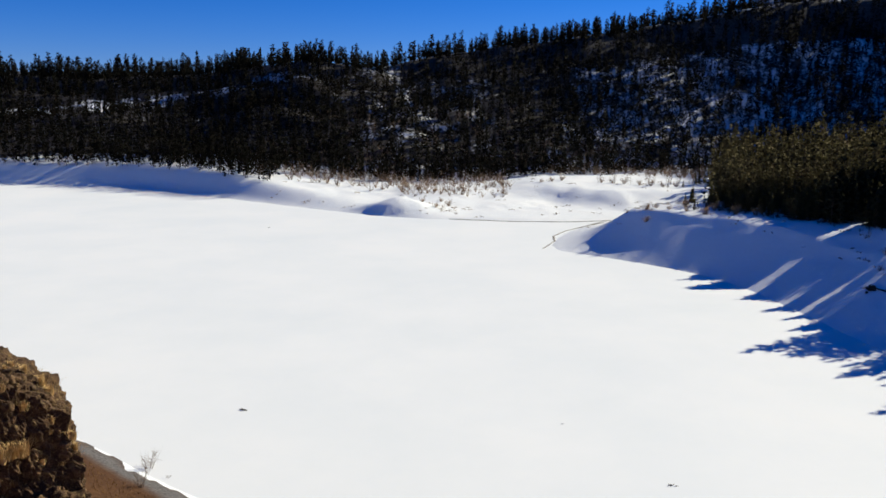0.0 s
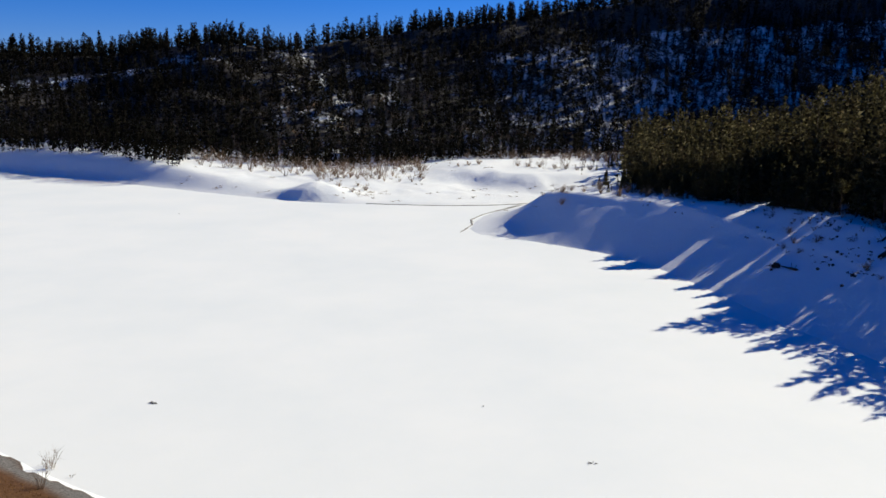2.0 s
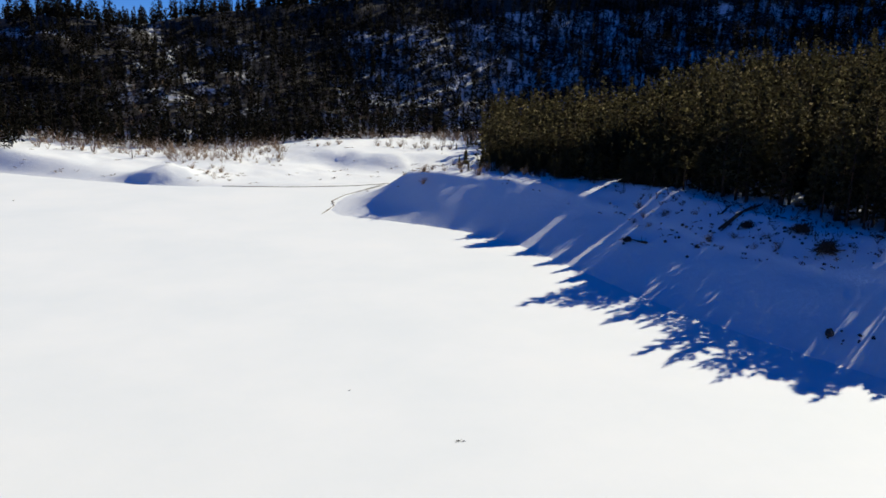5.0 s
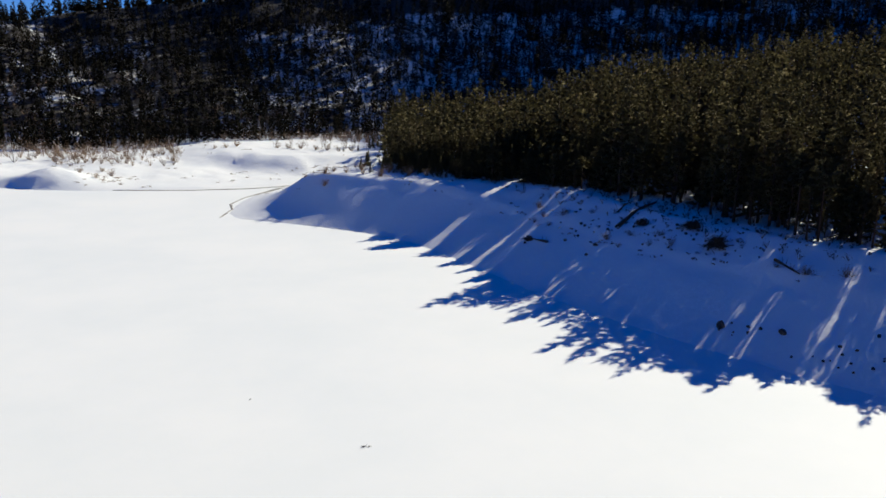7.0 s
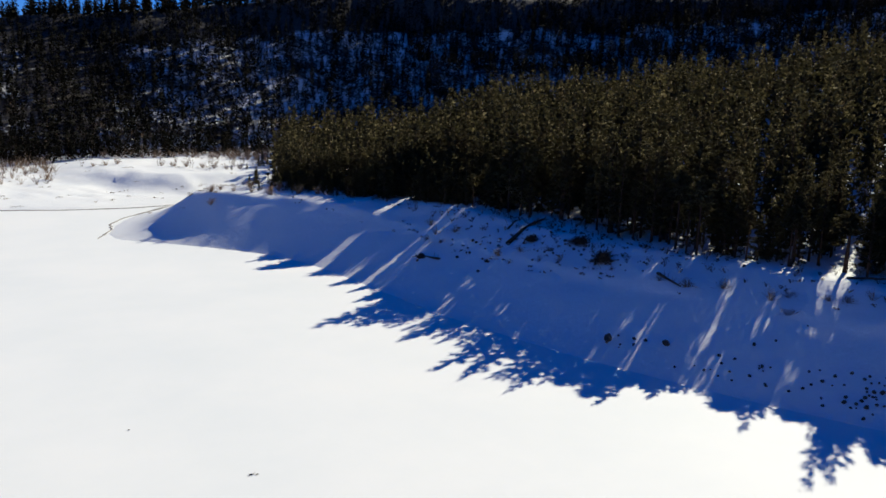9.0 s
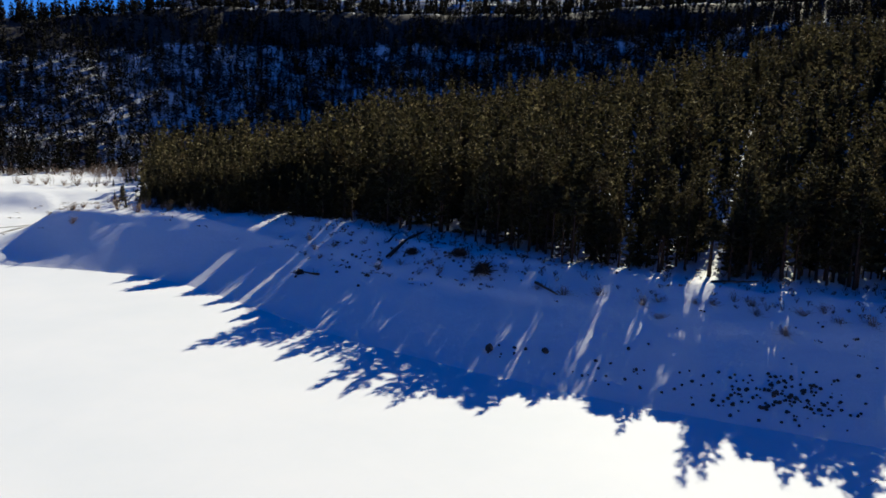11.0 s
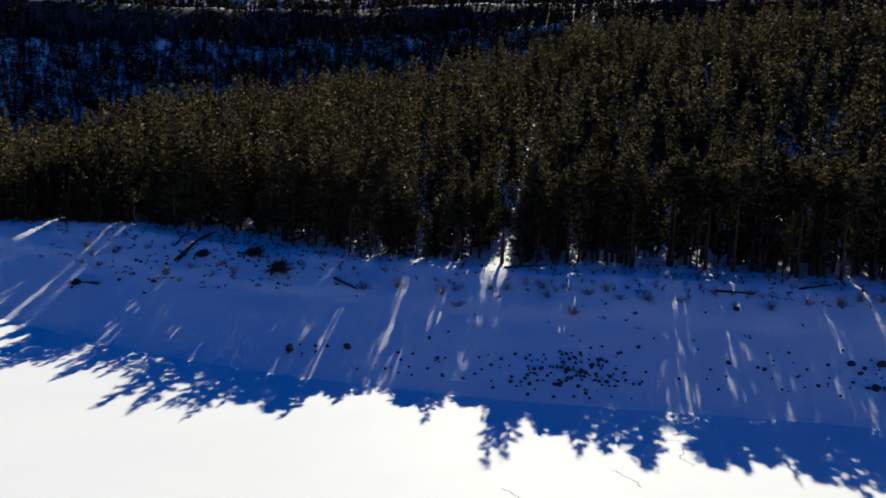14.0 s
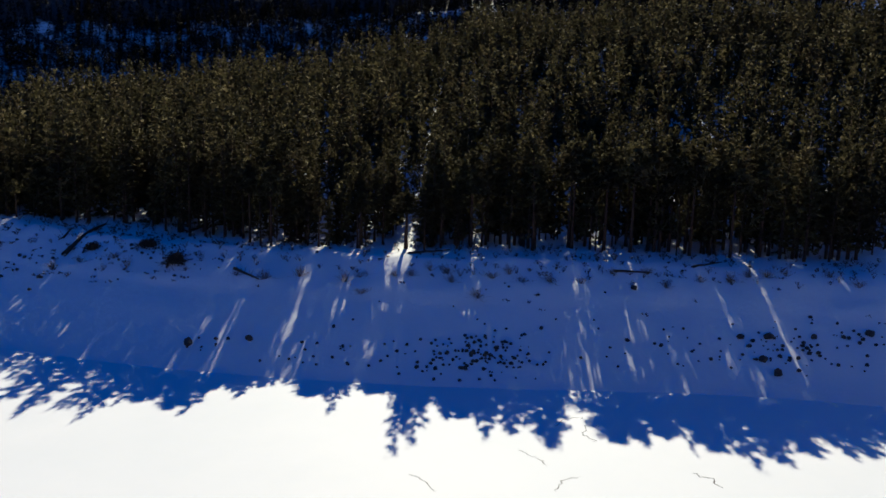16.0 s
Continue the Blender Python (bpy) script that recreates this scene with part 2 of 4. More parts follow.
def land(x, y):
    """Height of the ground, and how far from the shore."""
    x, y = np.asarray(x, float), np.asarray(y, float)
    s = shore_distance(x, y)
    r, az = np.hypot(x, y), np.degrees(np.arctan2(-x, y))
    near = ease(95 - np.where(x < 0, 0.5 * x, 1.5 * x) - y, -8, 8) * (r < 900)
    right = ease(x, 27, 62) * ease(0.6 * np.maximum(x - 72, 0) - y, -285, -235) * (1 - near)
    sp = np.maximum(s, 0)
    bank_r = 12.5 * np.clip(sp / 33, 0, 1) + 0.45 * ease(sp, 20, 22.5) + 3 * ease(sp, 36, 90)
    spit = 11.0 * np.clip(sp / 21, 0, 1) + 1.5 * np.clip((sp - 19) / 14, 0, 1) + 3 * ease(sp, 36, 90)
    bank_r = bank_r + ease(y, 178, 205) * (spit - bank_r)
    left = ease(-x, 8, 120) * (1 - near)
    bank_l = 9.0 * ease(sp, 0, 17) + 0.04 * sp
    flat = 2.8 * ease(sp, 0, 60 + 50 * ease(x, -10, 25)) + 0.008 * sp + 0.4 * ease(sp, 0, 6)
    # inlet beside the spit, and the terrace behind it
    brink = np.interp(x, [40, 46, 50, 60, 72, 84, 92, 120], [322, 320, 316, 313, 305, 311, 317, 320])
    inlet = 0.5 * ease(sp, 0, 20) + 5.2 * ease(y - brink, 0, 27 - 14 * ease(x, 76, 96)) * np.maximum(ease(x, 42, 58), ease(y, 328, 352))
    flat = flat + ease(x, 24, 50) * ease(y, 262, 290) * (inlet - flat)
    z = flat + left * (bank_l - flat) + right * (bank_r - flat)
    # mound on the far point
    z += (4.6 + 0.9 * bumps(x, y, 9, 1)) * np.exp(-(((x + 16) / 12) ** 2 + ((y - 301) / 9) ** 2)) * ease(s, 0, 5)
    z += 0.09 * bumps(x, y, 14, 2) * ease(sp, 2, 14) * (1 - right) * (1 - near)
    # wooded hill behind the near bank
    crest = np.interp(az, [-120, -86, -68, -61, -57, -50, -41, -34, -27, -18, -8], [58, 54, 53, 48, 38, 29, 19, 11, 2, 0, 0])
    z += crest * np.clip((r - 178) / 185, 0, 1) ** 1.25 * (x > 0)
    # canyon wall with its ledges
    foot, rim, top = (np.interp(az, WALL[:, 0], WALL[:, k]) for k in (1, 2, 3))
    wob = 9 * bumps(x, y, 150, 1)
    t = np.clip((r + wob - foot) / (rim - foot), 0, 1)
    shape = np.where(t < 0.8, t * 0.95, 0.76 + (t - 0.8) * 1.2)
    step = (0.012 + 0.03 * ease(az, -2, 2)) * np.sin(t * 21 + 2 * bumps(x, y, 90, 2)) * ease(t, 0.1, 0.4) * (1 - ease(t, 0.9, 1.0))
    wall = (top - np.minimum(z, top * 0.6)) * (shape + step)
    z += np.where(t > 0, wall, 0) * ease(t, 0, 0.08) + np.where(az < -20, 30 * ease(r, rim + 20, rim + 130), -0.08 * np.maximum(r - rim - 25, 0).clip(0, 400))
    # own side: dry slope up to the lookout
    up = 0.27 * sp + 11 * ease(sp, 34, 58) + 10 * ease(sp, 58, 74)
    up = np.minimum(up, 33.5 + 0.1 * np.maximum(-y, 0))
    z = z * (1 - near) + up * near
    z += (0.35 * bumps(x, y, 23, 3) + 0.12 * bumps(x, y, 7, 0)) * ease(sp, 3, 30)
    z += 0.9 * bumps(x, y, 60, 2) * ease(t, 0.05, 0.3)
    z = np.where(s < 0, np.maximum(-2.0, s * 0.35), z)
    return z, s, r, az, t, near, right, left


def ledge_share(az, t):
    """1 on the open snowy ledge that climbs along the canyon wall."""
    mid = np.interp(az, [5, 11, 16, 22, 28, 34], [0.88, 0.82, 0.7, 0.58, 0.5, 0.45])
    return ease(t, mid - 0.09, mid - 0.03) * (1 - ease(t, mid + 0.04, mid + 0.09)) * ease(az, 6, 10)


def build_ground():
    angles = np.unique(np.concatenate([np.arange(-180, -104, 4.0), np.arange(-104, 42, 0.45), np.arange(42, 180, 4.0)]))
    rings = np.concatenate([np.arange(2, 60, 2.5), np.arange(60, 240, 1.5), np.arange(240, 480, 3.5), np.arange(480, 780, 6.0), np.geomspace(780, 4200, 26)])
    az, r = np.meshgrid(np.radians(angles), rings, indexing="ij")
    x, y = -r * np.sin(az), r * np.cos(az)
    z, s, rr, azd, t, near, right, left = land(x, y)
    na, nr = x.shape
    verts = np.concatenate([np.stack([x, y, z], -1).reshape(-1, 3), [[0, 0, float(z[:, 0].mean())]]])
    i = np.arange(na)[:, None] * nr + np.arange(nr - 1)[None]
    j = (np.arange(na)[:, None] + 1) % na * nr + np.arange(nr - 1)[None]
    tris = np.concatenate([np.stack([i, i + 1, j + 1], -1).reshape(-1, 3), np.stack([i, j + 1, j], -1).reshape(-1, 3)])
    hub = np.stack([np.full(na, na * nr), np.arange(na) * nr, (np.arange(na) + 1) % na * nr], -1)
    me = tri_mesh("ground", verts, np.concatenate([tris, hub])[:, ::-1], M_GROUND, True)
    grain = 0.55 * bumps(x, y, 40, 2) + 0.6 * bumps(x, y, 13, 3)
    s = s + 0.8 * bumps(x, y, 7, 1) * (near > 0.3)
    slope = ease(t, 0.0, 0.07) * (1 - ease(t, 1.0, 1.02))
    cover = 1.0 - (0.51 + 0.05 * ease(azd, -12, -4)) * slope - 0.12 * grain * slope - 0.1 * slope * ease(azd, -14, -2) + 0.09 * slope * ease(azd, -5, -2) * (1 - ease(azd, 5, 8))
    cover -= 0.16 * ease(s, 18, 40) * (left < 0.5) * (right < 0.5) * (t < 0.05) * (0.5 + 0.5 * grain)
    cover = np.where(near > 0.3, 0.1 + 0.9 * (1 - ease(s, 0.15, 0.8)) + 0.6 * ease(-y, 40, 140), cover)
    band = ease(t, 0.74, 0.8) * (1 - ease(t, 0.97, 1.0))
    cover -= 0.24 * band * (azd < 3)
    ledge = ledge_share(azd, t)
    cover += (0.5 + 0.34 * grain - cover) * ledge
    for name, val in (("cover", cover), ("dry", ease(near, 0.2, 0.5)), ("gravel", ease(near, 0.2, 0.5) * ease(s, 0.2, 1.0) * (1 - ease(s, 2.0, 3.8))), ("rocky", np.clip(0.75 * slope + band * 0.25, 0, 1))):
        a = me.attributes.new(name, "FLOAT", "POINT")
        a.data.foreach_set("value", np.append(val.ravel(), val.ravel()[0]).astype(np.float32))
    ob = new("ground", me)
    return tagged(ob, "snow-covered valley ground with dark rocky canyon walls", "ground", kind="structure")


def build_lake():
    p = np.array(SHORE_LINE)
    p = p + 0
    c = p.mean(0)
    bm = bmesh.new()
    vs = [bm.verts.new((*(q + (q - c) / np.linalg.norm(q - c) * 6), 0.0)) for q in p]
    f = bm.faces.new(vs)
    bmesh.ops.triangulate(bm, faces=[f])
    ob = new("water_lake_ice", bm_mesh("water_lake_ice", bm, M_LAKE))
    return tagged(ob, "frozen lake under smooth wind-packed white snow", "frozen lake", kind="structure")


build_ground()
build_lake()


# ---- trees ----
def tube(points, radii, sides):
    """Vertices and triangles of a tapered tube along points."""
    pts = np.asarray(points, float)
    ring = np.arange(sides) / sides * 2 * math.pi
    verts, tris = [], []
    for n, (p, rad) in enumerate(zip(pts, radii)):
        d = pts[min(n + 1, len(pts) - 1)] - pts[max(n - 1, 0)]
        d = d / (np.linalg.norm(d) + 1e-9)
        u = np.cross(d, (0.3, 0.9, 0.2) if abs(d[2]) > 0.8 else (0, 0, 1.0))
        u /= np.linalg.norm(u)
        w = np.cross(d, u)
        verts.append(p + rad * (np.cos(ring)[:, None] * u + np.sin(ring)[:, None] * w))
        if n:
            a = (n - 1) * sides
            for k in range(sides):
                k2 = (k + 1) % sides
                tris += [(a + k, a + k2, a + sides + k2), (a + k, a + sides + k2, a + sides + k)]
    return np.concatenate(verts), np.array(tris)


class Soup:
    """Gathers triangles into one mesh."""

    def __init__(self):
        self.v, self.f, self.n, self.normals = [], [], 0, []

    def add(self, v, f, normals=None):
        self.v.append(np.asarray(v, np.float32))
        self.f.append(np.asarray(f) + self.n)
        self.n += len(v)
        if normals is not None:
            self.normals.append(np.asarray(normals, np.float32))

    def mesh(self, name, mat, smooth=False):
        return tri_mesh(name, np.concatenate(self.v), np.concatenate(self.f), mat, smooth, np.concatenate(self.normals) if self.normals else None)


def unit(v):
    return v / (np.linalg.norm(v, axis=-1, keepdims=True) + 1e-9)


def tufts(rng, centre, spread, count, size, droop=0.15):
    """Needle tufts: small slanted triangles about a point."""
    c = centre + rng.normal(0, 1, (count, 3)) * spread
    d = rng.normal(0, 1, (count, 3)) + (0, 0, 0.35 - droop)
    d /= np.linalg.norm(d, axis=1, keepdims=True)
    e = np.cross(d, rng.normal(0, 1, (count, 3)))
    e /= np.linalg.norm(e, axis=1, keepdims=True) + 1e-9
    sz = size * rng.uniform(0.6, 1.25, (count, 1))
    v = np.stack([c - d * sz * 0.5 - e * sz * 0.33, c - d * sz * 0.5 + e * sz * 0.33, c + d * sz * 0.75], 1).reshape(-1, 3)
    return v, np.arange(count * 3).reshape(-1, 3)


def spray(rng, centre, along, spread, count, size):
    """A bough's needles: slanted triangles that point outwards, with the rounded shading of one soft clump."""
    c = centre + rng.normal(0, 1, (count, 3)) * spread
    d = unit(along * 0.8 + rng.normal(0, 0.62, (count, 3)) + (0, 0, 0.15))
    e = unit(np.cross(d, rng.normal(0, 1, (count, 3)) * (0.6, 0.6, 1.0)))
    sz = size * rng.uniform(0.6, 1.25, (count, 1))
    v = np.stack([c - d * sz * 0.5 - e * sz * 0.3, c - d * sz * 0.5 + e * sz * 0.3, c + d * sz * 0.8], 1).reshape(-1, 3)
    n = unit(unit(v - centre) * 0.4 + along * (0.9, 0.9, 0.3) + (0, 0, 0.25))
    return v, np.arange(count * 3).reshape(-1, 3), n


def crown_width(u, kind):
    """Width of the crown at u (0 foot to 1 top)."""
    if kind == "round":
        return np.minimum(1, 0.5 + 1.6 * u) * (1 - u) ** 0.45 + 0.03
    if kind == "young":
        return (1 - u) ** 0.88 * 0.97 + 0.04
    return np.minimum(1, 0.62 + 1.7 * u) * (1 - u) ** 0.72 * 1.08 + 0.03


def pine_meshes(seed, height, kind):
    """Trunk with limbs, and crown, of one pine of the near forest."""
    rng = np.random.default_rng(seed)
    wood, leaf = Soup(), Soup()
    lean = rng.normal(0, 0.012, 2) * height
    zs = np.linspace(-0.6, height * 0.97, 7)
    bend = np.stack([lean[0] * (zs / height) ** 2, lean[1] * (zs / height) ** 2, zs], -1)
    r0 = 0.0125 * height + 0.05
    wood.add(*tube(bend, np.append(r0 * (1 - 0.9 * np.linspace(0, 1, 7))[:-1], 0.03), 7))
    foot = height * (0.64 if kind == "stemmed" else 0.42 if kind == "bare" else rng.uniform(0.1, 0.24) if kind != "young" else 0.05)
    wide = height * (rng.uniform(0.16, 0.2) if kind != "young" else 0.2)
    limbs = 34 if kind != "young" else 24
    for n in range(limbs):
        u = (n + rng.uniform(0, 0.8)) / limbs
        z = foot + u * (height - foot) * 0.98
        a = n * 2.4 + rng.uniform(-0.5, 0.5)
        ln = wide * crown_width(u, kind) * rng.uniform(0.5, 1.25)
        base = np.array([np.interp(z, zs, bend[:, 0]), np.interp(z, zs, bend[:, 1]), z])
        tip = base + ln * np.array([math.cos(a), math.sin(a), 0.12 + 0.4 * u - 0.15 * (1 - u)])
        mid = (base + tip) / 2 + (0, 0, -0.05 * ln)
        wood.add(*tube([base, mid, tip], [0.012 * ln + 0.02, 0.009 * ln + 0.012, 0.008], 3))
        for q in ((0.3, 0.48, 0.66, 0.84, 1.0) if u < 0.85 else (0.4, 0.7, 1.0)):
            c = base + (tip - base) * q + rng.normal(0, 0.06, 3) * ln
            leaf.add(*spray(rng, c, (tip - base) / ln, np.array([0.19, 0.19, 0.12]) * (0.5 + ln * 0.36), 22, 0.28 + 0.03 * ln))
    # bare dead limbs below the crown
    if kind != "young":
        for n in range(7):
            z = foot * rng.uniform(0.35, 1.0)
            a, ln = rng.uniform(0, 6.28), rng.uniform(0.6, 1.8)
            b = np.array([0, 0, z])
            wood.add(*tube([b, b + ln * np.array([math.cos(a), math.sin(a), -0.1])], [0.03, 0.008], 3))
    leaf.add(*spray(rng, np.array([lean[0], lean[1], height * 0.97]), np.array([0, 0, 1.0]), np.array([0.22, 0.22, 0.5]), 16, 0.5))
    return wood.mesh("trunk", M_BARK, True), leaf.mesh("crown", M_NEEDLE)


def far_pine(rng, height, count, wide=0.17, size=1.0, pointed=0.45):
    """Vertices of one far tree: trunk triangles and crown triangles apart."""
    foot = height * rng.uniform(0.02, 0.14)
    kind = "young" if rng.uniform() < abs(pointed) else "round" if pointed < 0 else "old"
    # boughs set round the stem, each a clump of needle tufts
    boughs = 22 + count // 20 if count > 100 else count
    n = np.arange(boughs)
    bu = np.clip((n + rng.uniform(0, 1, boughs)) / boughs, 0, 0.99)
    ba = n * 2.4 + rng.uniform(-0.6, 0.6, boughs)
    br = height * wide * crown_width(bu, kind) * rng.uniform(0.35, 1.1, boughs)
    mid = np.stack([br * np.cos(ba), br * np.sin(ba), foot + bu * (height - foot) * 0.97], -1)
    pick = np.arange(count) % boughs
    u, a = bu[pick], ba[pick]
    c = mid[pick] + rng.normal(0, 1, (count, 3)) * np.array([0.42, 0.42, 0.3]) * size * (1.1 - 0.6 * u[:, None])
    c[:, :2] *= rng.uniform(0.5, 1.0, (count, 1))
    d = np.stack([np.cos(a) * 0.8, np.sin(a) * 0.8, rng.uniform(-0.3, 0.8, count)], -1) + rng.normal(0, 0.45, (count, 3))
    d /= np.linalg.norm(d, axis=1, keepdims=True)
    e = np.cross(d, rng.normal(0, 1, (count, 3)))
    e /= np.linalg.norm(e, axis=1, keepdims=True) + 1e-9
    sz = size * rng.uniform(0.6, 1.2, (count, 1)) * (0.5 + 0.55 * (1 - u[:, None]))
    leaf = np.stack([c - d * sz * 0.55 - e * sz * 0.45, c - d * sz * 0.55 + e * sz * 0.45, c + d * sz * 0.8], 1).reshape(-1, 3)
    hub = np.repeat(mid[pick], 3, 0)
    shade = unit(unit(leaf - hub) * 0.3 + unit(hub * (1, 1, 0)) * 0.9 + (0, 0, 0.3))
    k = np.arange(4) * 1.57
    r0 = 0.011 * height
    wood = np.concatenate([np.stack([r0 * np.cos(k), r0 * np.sin(k), -1.0 + 0 * k], -1), [[0, 0, height * 0.95]]])
    return wood, leaf, shade


WOOD_TRIS = np.array([(0, 1, 4), (1, 2, 4), (2, 3, 4), (3, 0, 4)])


def scatter(rng, x0, x1, y0, y1, step):
    gx, gy = np.meshgrid(np.arange(x0, x1, step), np.arange(y0, y1, step))
    gx = gx + (np.arange(len(gx)) % 2)[:, None] * step * 0.5
    return (gx + rng.uniform(-0.42, 0.42, gx.shape) * step).ravel(), (gy + rng.uniform(-0.42, 0.42, gy.shape) * step).ravel()


def forest(name, label, x, y, z, h, count, wide, size, mat, seed, pointed=0.45):
    """A far wood of many trees, joined: its stems and its crowns."""
    rng = np.random.default_rng(seed)
    kinds = [far_pine(rng, 1.0 * 18, count, wide, size, pointed) for _ in range(14)]
    wood, leaf = Soup(), Soup()
    pick, turn = rng.integers(0, 14, len(x)), rng.uniform(0, 6.28, len(x))
    for n in range(len(x)):
        w, l, nn = kinds[pick[n]]
        k, c, s = h[n] / 18, math.cos(turn[n]), math.sin(turn[n])
        turned = np.array([[c, s, 0], [-s, c, 0], [0, 0, 1]])
        m = turned * k
        o = np.array([x[n], y[n], z[n]])
        wood.add(w @ m + o, WOOD_TRIS)
        leaf.add(l @ m + o, np.arange(len(l)).reshape(-1, 3), nn @ turned)
    root = tagged(new(name), label, "forest", kind="stuff")
    # woods on the wall and rim take the bark copy that holds painted shade
    part("stems", wood.mesh("stems", M_BARK if mat is M_NEEDLE else M_STEM_SHADED), root), part("crowns", leaf.mesh("crowns", mat), root)
    return root


# where the low sun comes through the wood: place across its way, half width, lower and upper end along its way
LANES = [(-154.5, 0.1, 157, 169), (-141.8, 0.0, 151, 169), (-135.5, 0.1, 152, 170), (-125.5, 1.0, 163, 183), (-106.5, 0.7, 143, 171), (-103, 0.4, 141, 155),
         (-47.6, 0.2, 136, 164), (-42.6, 0.2, 131, 143), (-33.4, 0.6, 124, 156), (-26, 0.1, 145, 159), (-17.4, 2.2, 127, 160), (-4.8, 0.1, 135, 141),
         (14.6, 0.4, 121.5, 166), (21.2, 0.3, 135, 151), (26.4, 0.35, 136, 152), (37.2, 0.6, 136, 172), (45, 0.3, 141, 160)]
# sunny glades further up the hill
GLADES = [(-25.3, 0.8, 207, 246), (-19.5, 0.8, 281, 292), (62.5, 1.0, 248, 257), (85, 1.0, 242, 273), (52, 0.6, 222, 225), (77, 1.2, 193, 215), (21, 0.8, 190, 206), (42, 0.7, 202, 210)]
# how far the wood's shadow reaches over the ice: across and along the sun's way
SHADOW_TIPS = [(-141, 141), (-133.7, 134), (-121, 139.6), (-111.6, 135), (-105, 131), (-99, 126), (-93, 106.7), (-82, 99), (-77.5, 109.5), (-72, 112.6), (-64.5, 102.6), (-58.6, 94), (-52, 102), (-47.8, 107),
               (-42.6, 105.6), (-34.8, 111.4), (-25.4, 113), (-20.4, 107.8), (-12.6, 96.7), (-10.4, 99.6), (-6.7, 107.5), (-3.2, 102.5), (1, 103.4), (5.6, 100.6), (7.2, 99.9), (14.8, 102), (17.7, 103.2),
               (23.3, 101), (27.7, 96.2), (32.1, 98.9), (35.4, 98.1), (43.8, 100.6), (51, 98), (58, 101)]
SHADOW_NOTCHES = [(-175, 150), (-157.5, 147.6), (-144.4, 151), (-135.2, 150.5), (-124.7, 150.6), (-112.7, 146), (-106.8, 142.5), (-101.3, 141), (-95.9, 135), (-84.8, 116.7), (-79.2, 114.7), (-74.9, 116),
                  (-70.4, 116), (-63, 106), (-56, 99), (-53.5, 104.4), (-49.6, 115.5), (-45.6, 115), (-40.8, 112), (-37.3, 114), (-32.2, 120), (-24, 118), (-19.2, 120.7), (-16.3, 114), (-9.7, 108.8),
                  (-5, 109.2), (-1.4, 107.5), (2.8, 109), (8.8, 109.7), (11.7, 109.5), (20, 107.3), (24.8, 101.7), (31.1, 102.5), (34.5, 102.4), (40.7, 108.4), (47, 104), (55, 103), (120, 100)]
SHADOW = np.array(sorted(SHADOW_TIPS + SHADOW_NOTCHES), float)
CLIMB = math.tan(radians(SUN_EL))


def to_sun(x, y):
    """Place across and along the sun's way."""
    return x * sy - y * sx, x * sx + y * sy


def from_sun(a, l):
    return a * sy + l * sx, -a * sx + l * sy


def tallest(a, l, z):
    """The tallest pine that casts no shadow past the shadow's edge on the ice."""
    top = np.minimum(*((l - np.interp(a + d, SHADOW[:, 0], SHADOW[:, 1])) * CLIMB - z + abs(d) * 1.5 for d in (-1.2, 1.2)))
    return np.minimum(top, (l - np.interp(a, SHADOW[:, 0], SHADOW[:, 1])) * CLIMB - z)


def forest_edge(x, y):
    a = to_sun(x, y)[0]
    return np.interp(a, [-175, -161, -140, -125, -105, -81, -68, -40, -19, 2, 41, 55, 68, 100], [28, 27, 29, 33, 34, 42, 43, 35, 40, 42, 44, 40, 48, 56]) + 2.5 * bumps(x, y, 35, 0)


def open_lanes(x, y, z, h):
    """Moves the pines that stand in the sun's lanes aside; says which can stay."""
    a, l = to_sun(x, y)
    ends = []
    for lane, half, lo, hi in LANES + GLADES:
        zl, zh = (float(land(*(np.array([v]) for v in from_sun(lane, q)))[0][0]) for q in (lo, hi))
        ends.append((lane, half, lo, hi, zl, zh))

    def blocked(a, lane, half, lo, hi, zl, zh):
        low, high = zh + (l - hi) * CLIMB, zl + (l - lo) * CLIMB
        u = np.clip(((low + high) / 2 - z - 0.2 * h) / (0.8 * h), 0.0, 1.0)
        room = half + 0.15 * h * crown_width(u, "old")
        short = room - np.abs(a - lane)
        return np.where((l > lo) & (z + h > low + 0.3) & (z + 0.2 * h < high), short, -1.0)

    for _ in range(3):
        for e in ends:
            short = blocked(a, *e)
            a = np.where(short > 0, a + np.where(a >= e[0], 1, -1) * (short + 0.02), a)
    stay = np.ones(len(a), bool)
    for e in ends:
        stay &= blocked(a, *e) < 0.35
    # pines just below a glade stand apart
    for lane, half, lo, hi in GLADES:
        gx, gy = from_sun(lane, (lo + hi) / 2)
        r = math.hypot(gx, gy)
        q = np.clip(((gx - x) * gx + (gy - y) * gy) / r, 0, 17)
        stay &= np.hypot(gx - q * gx / r - x, gy - q * gy / r - y) > 2.4
    return (*from_sun(a, l), stay)


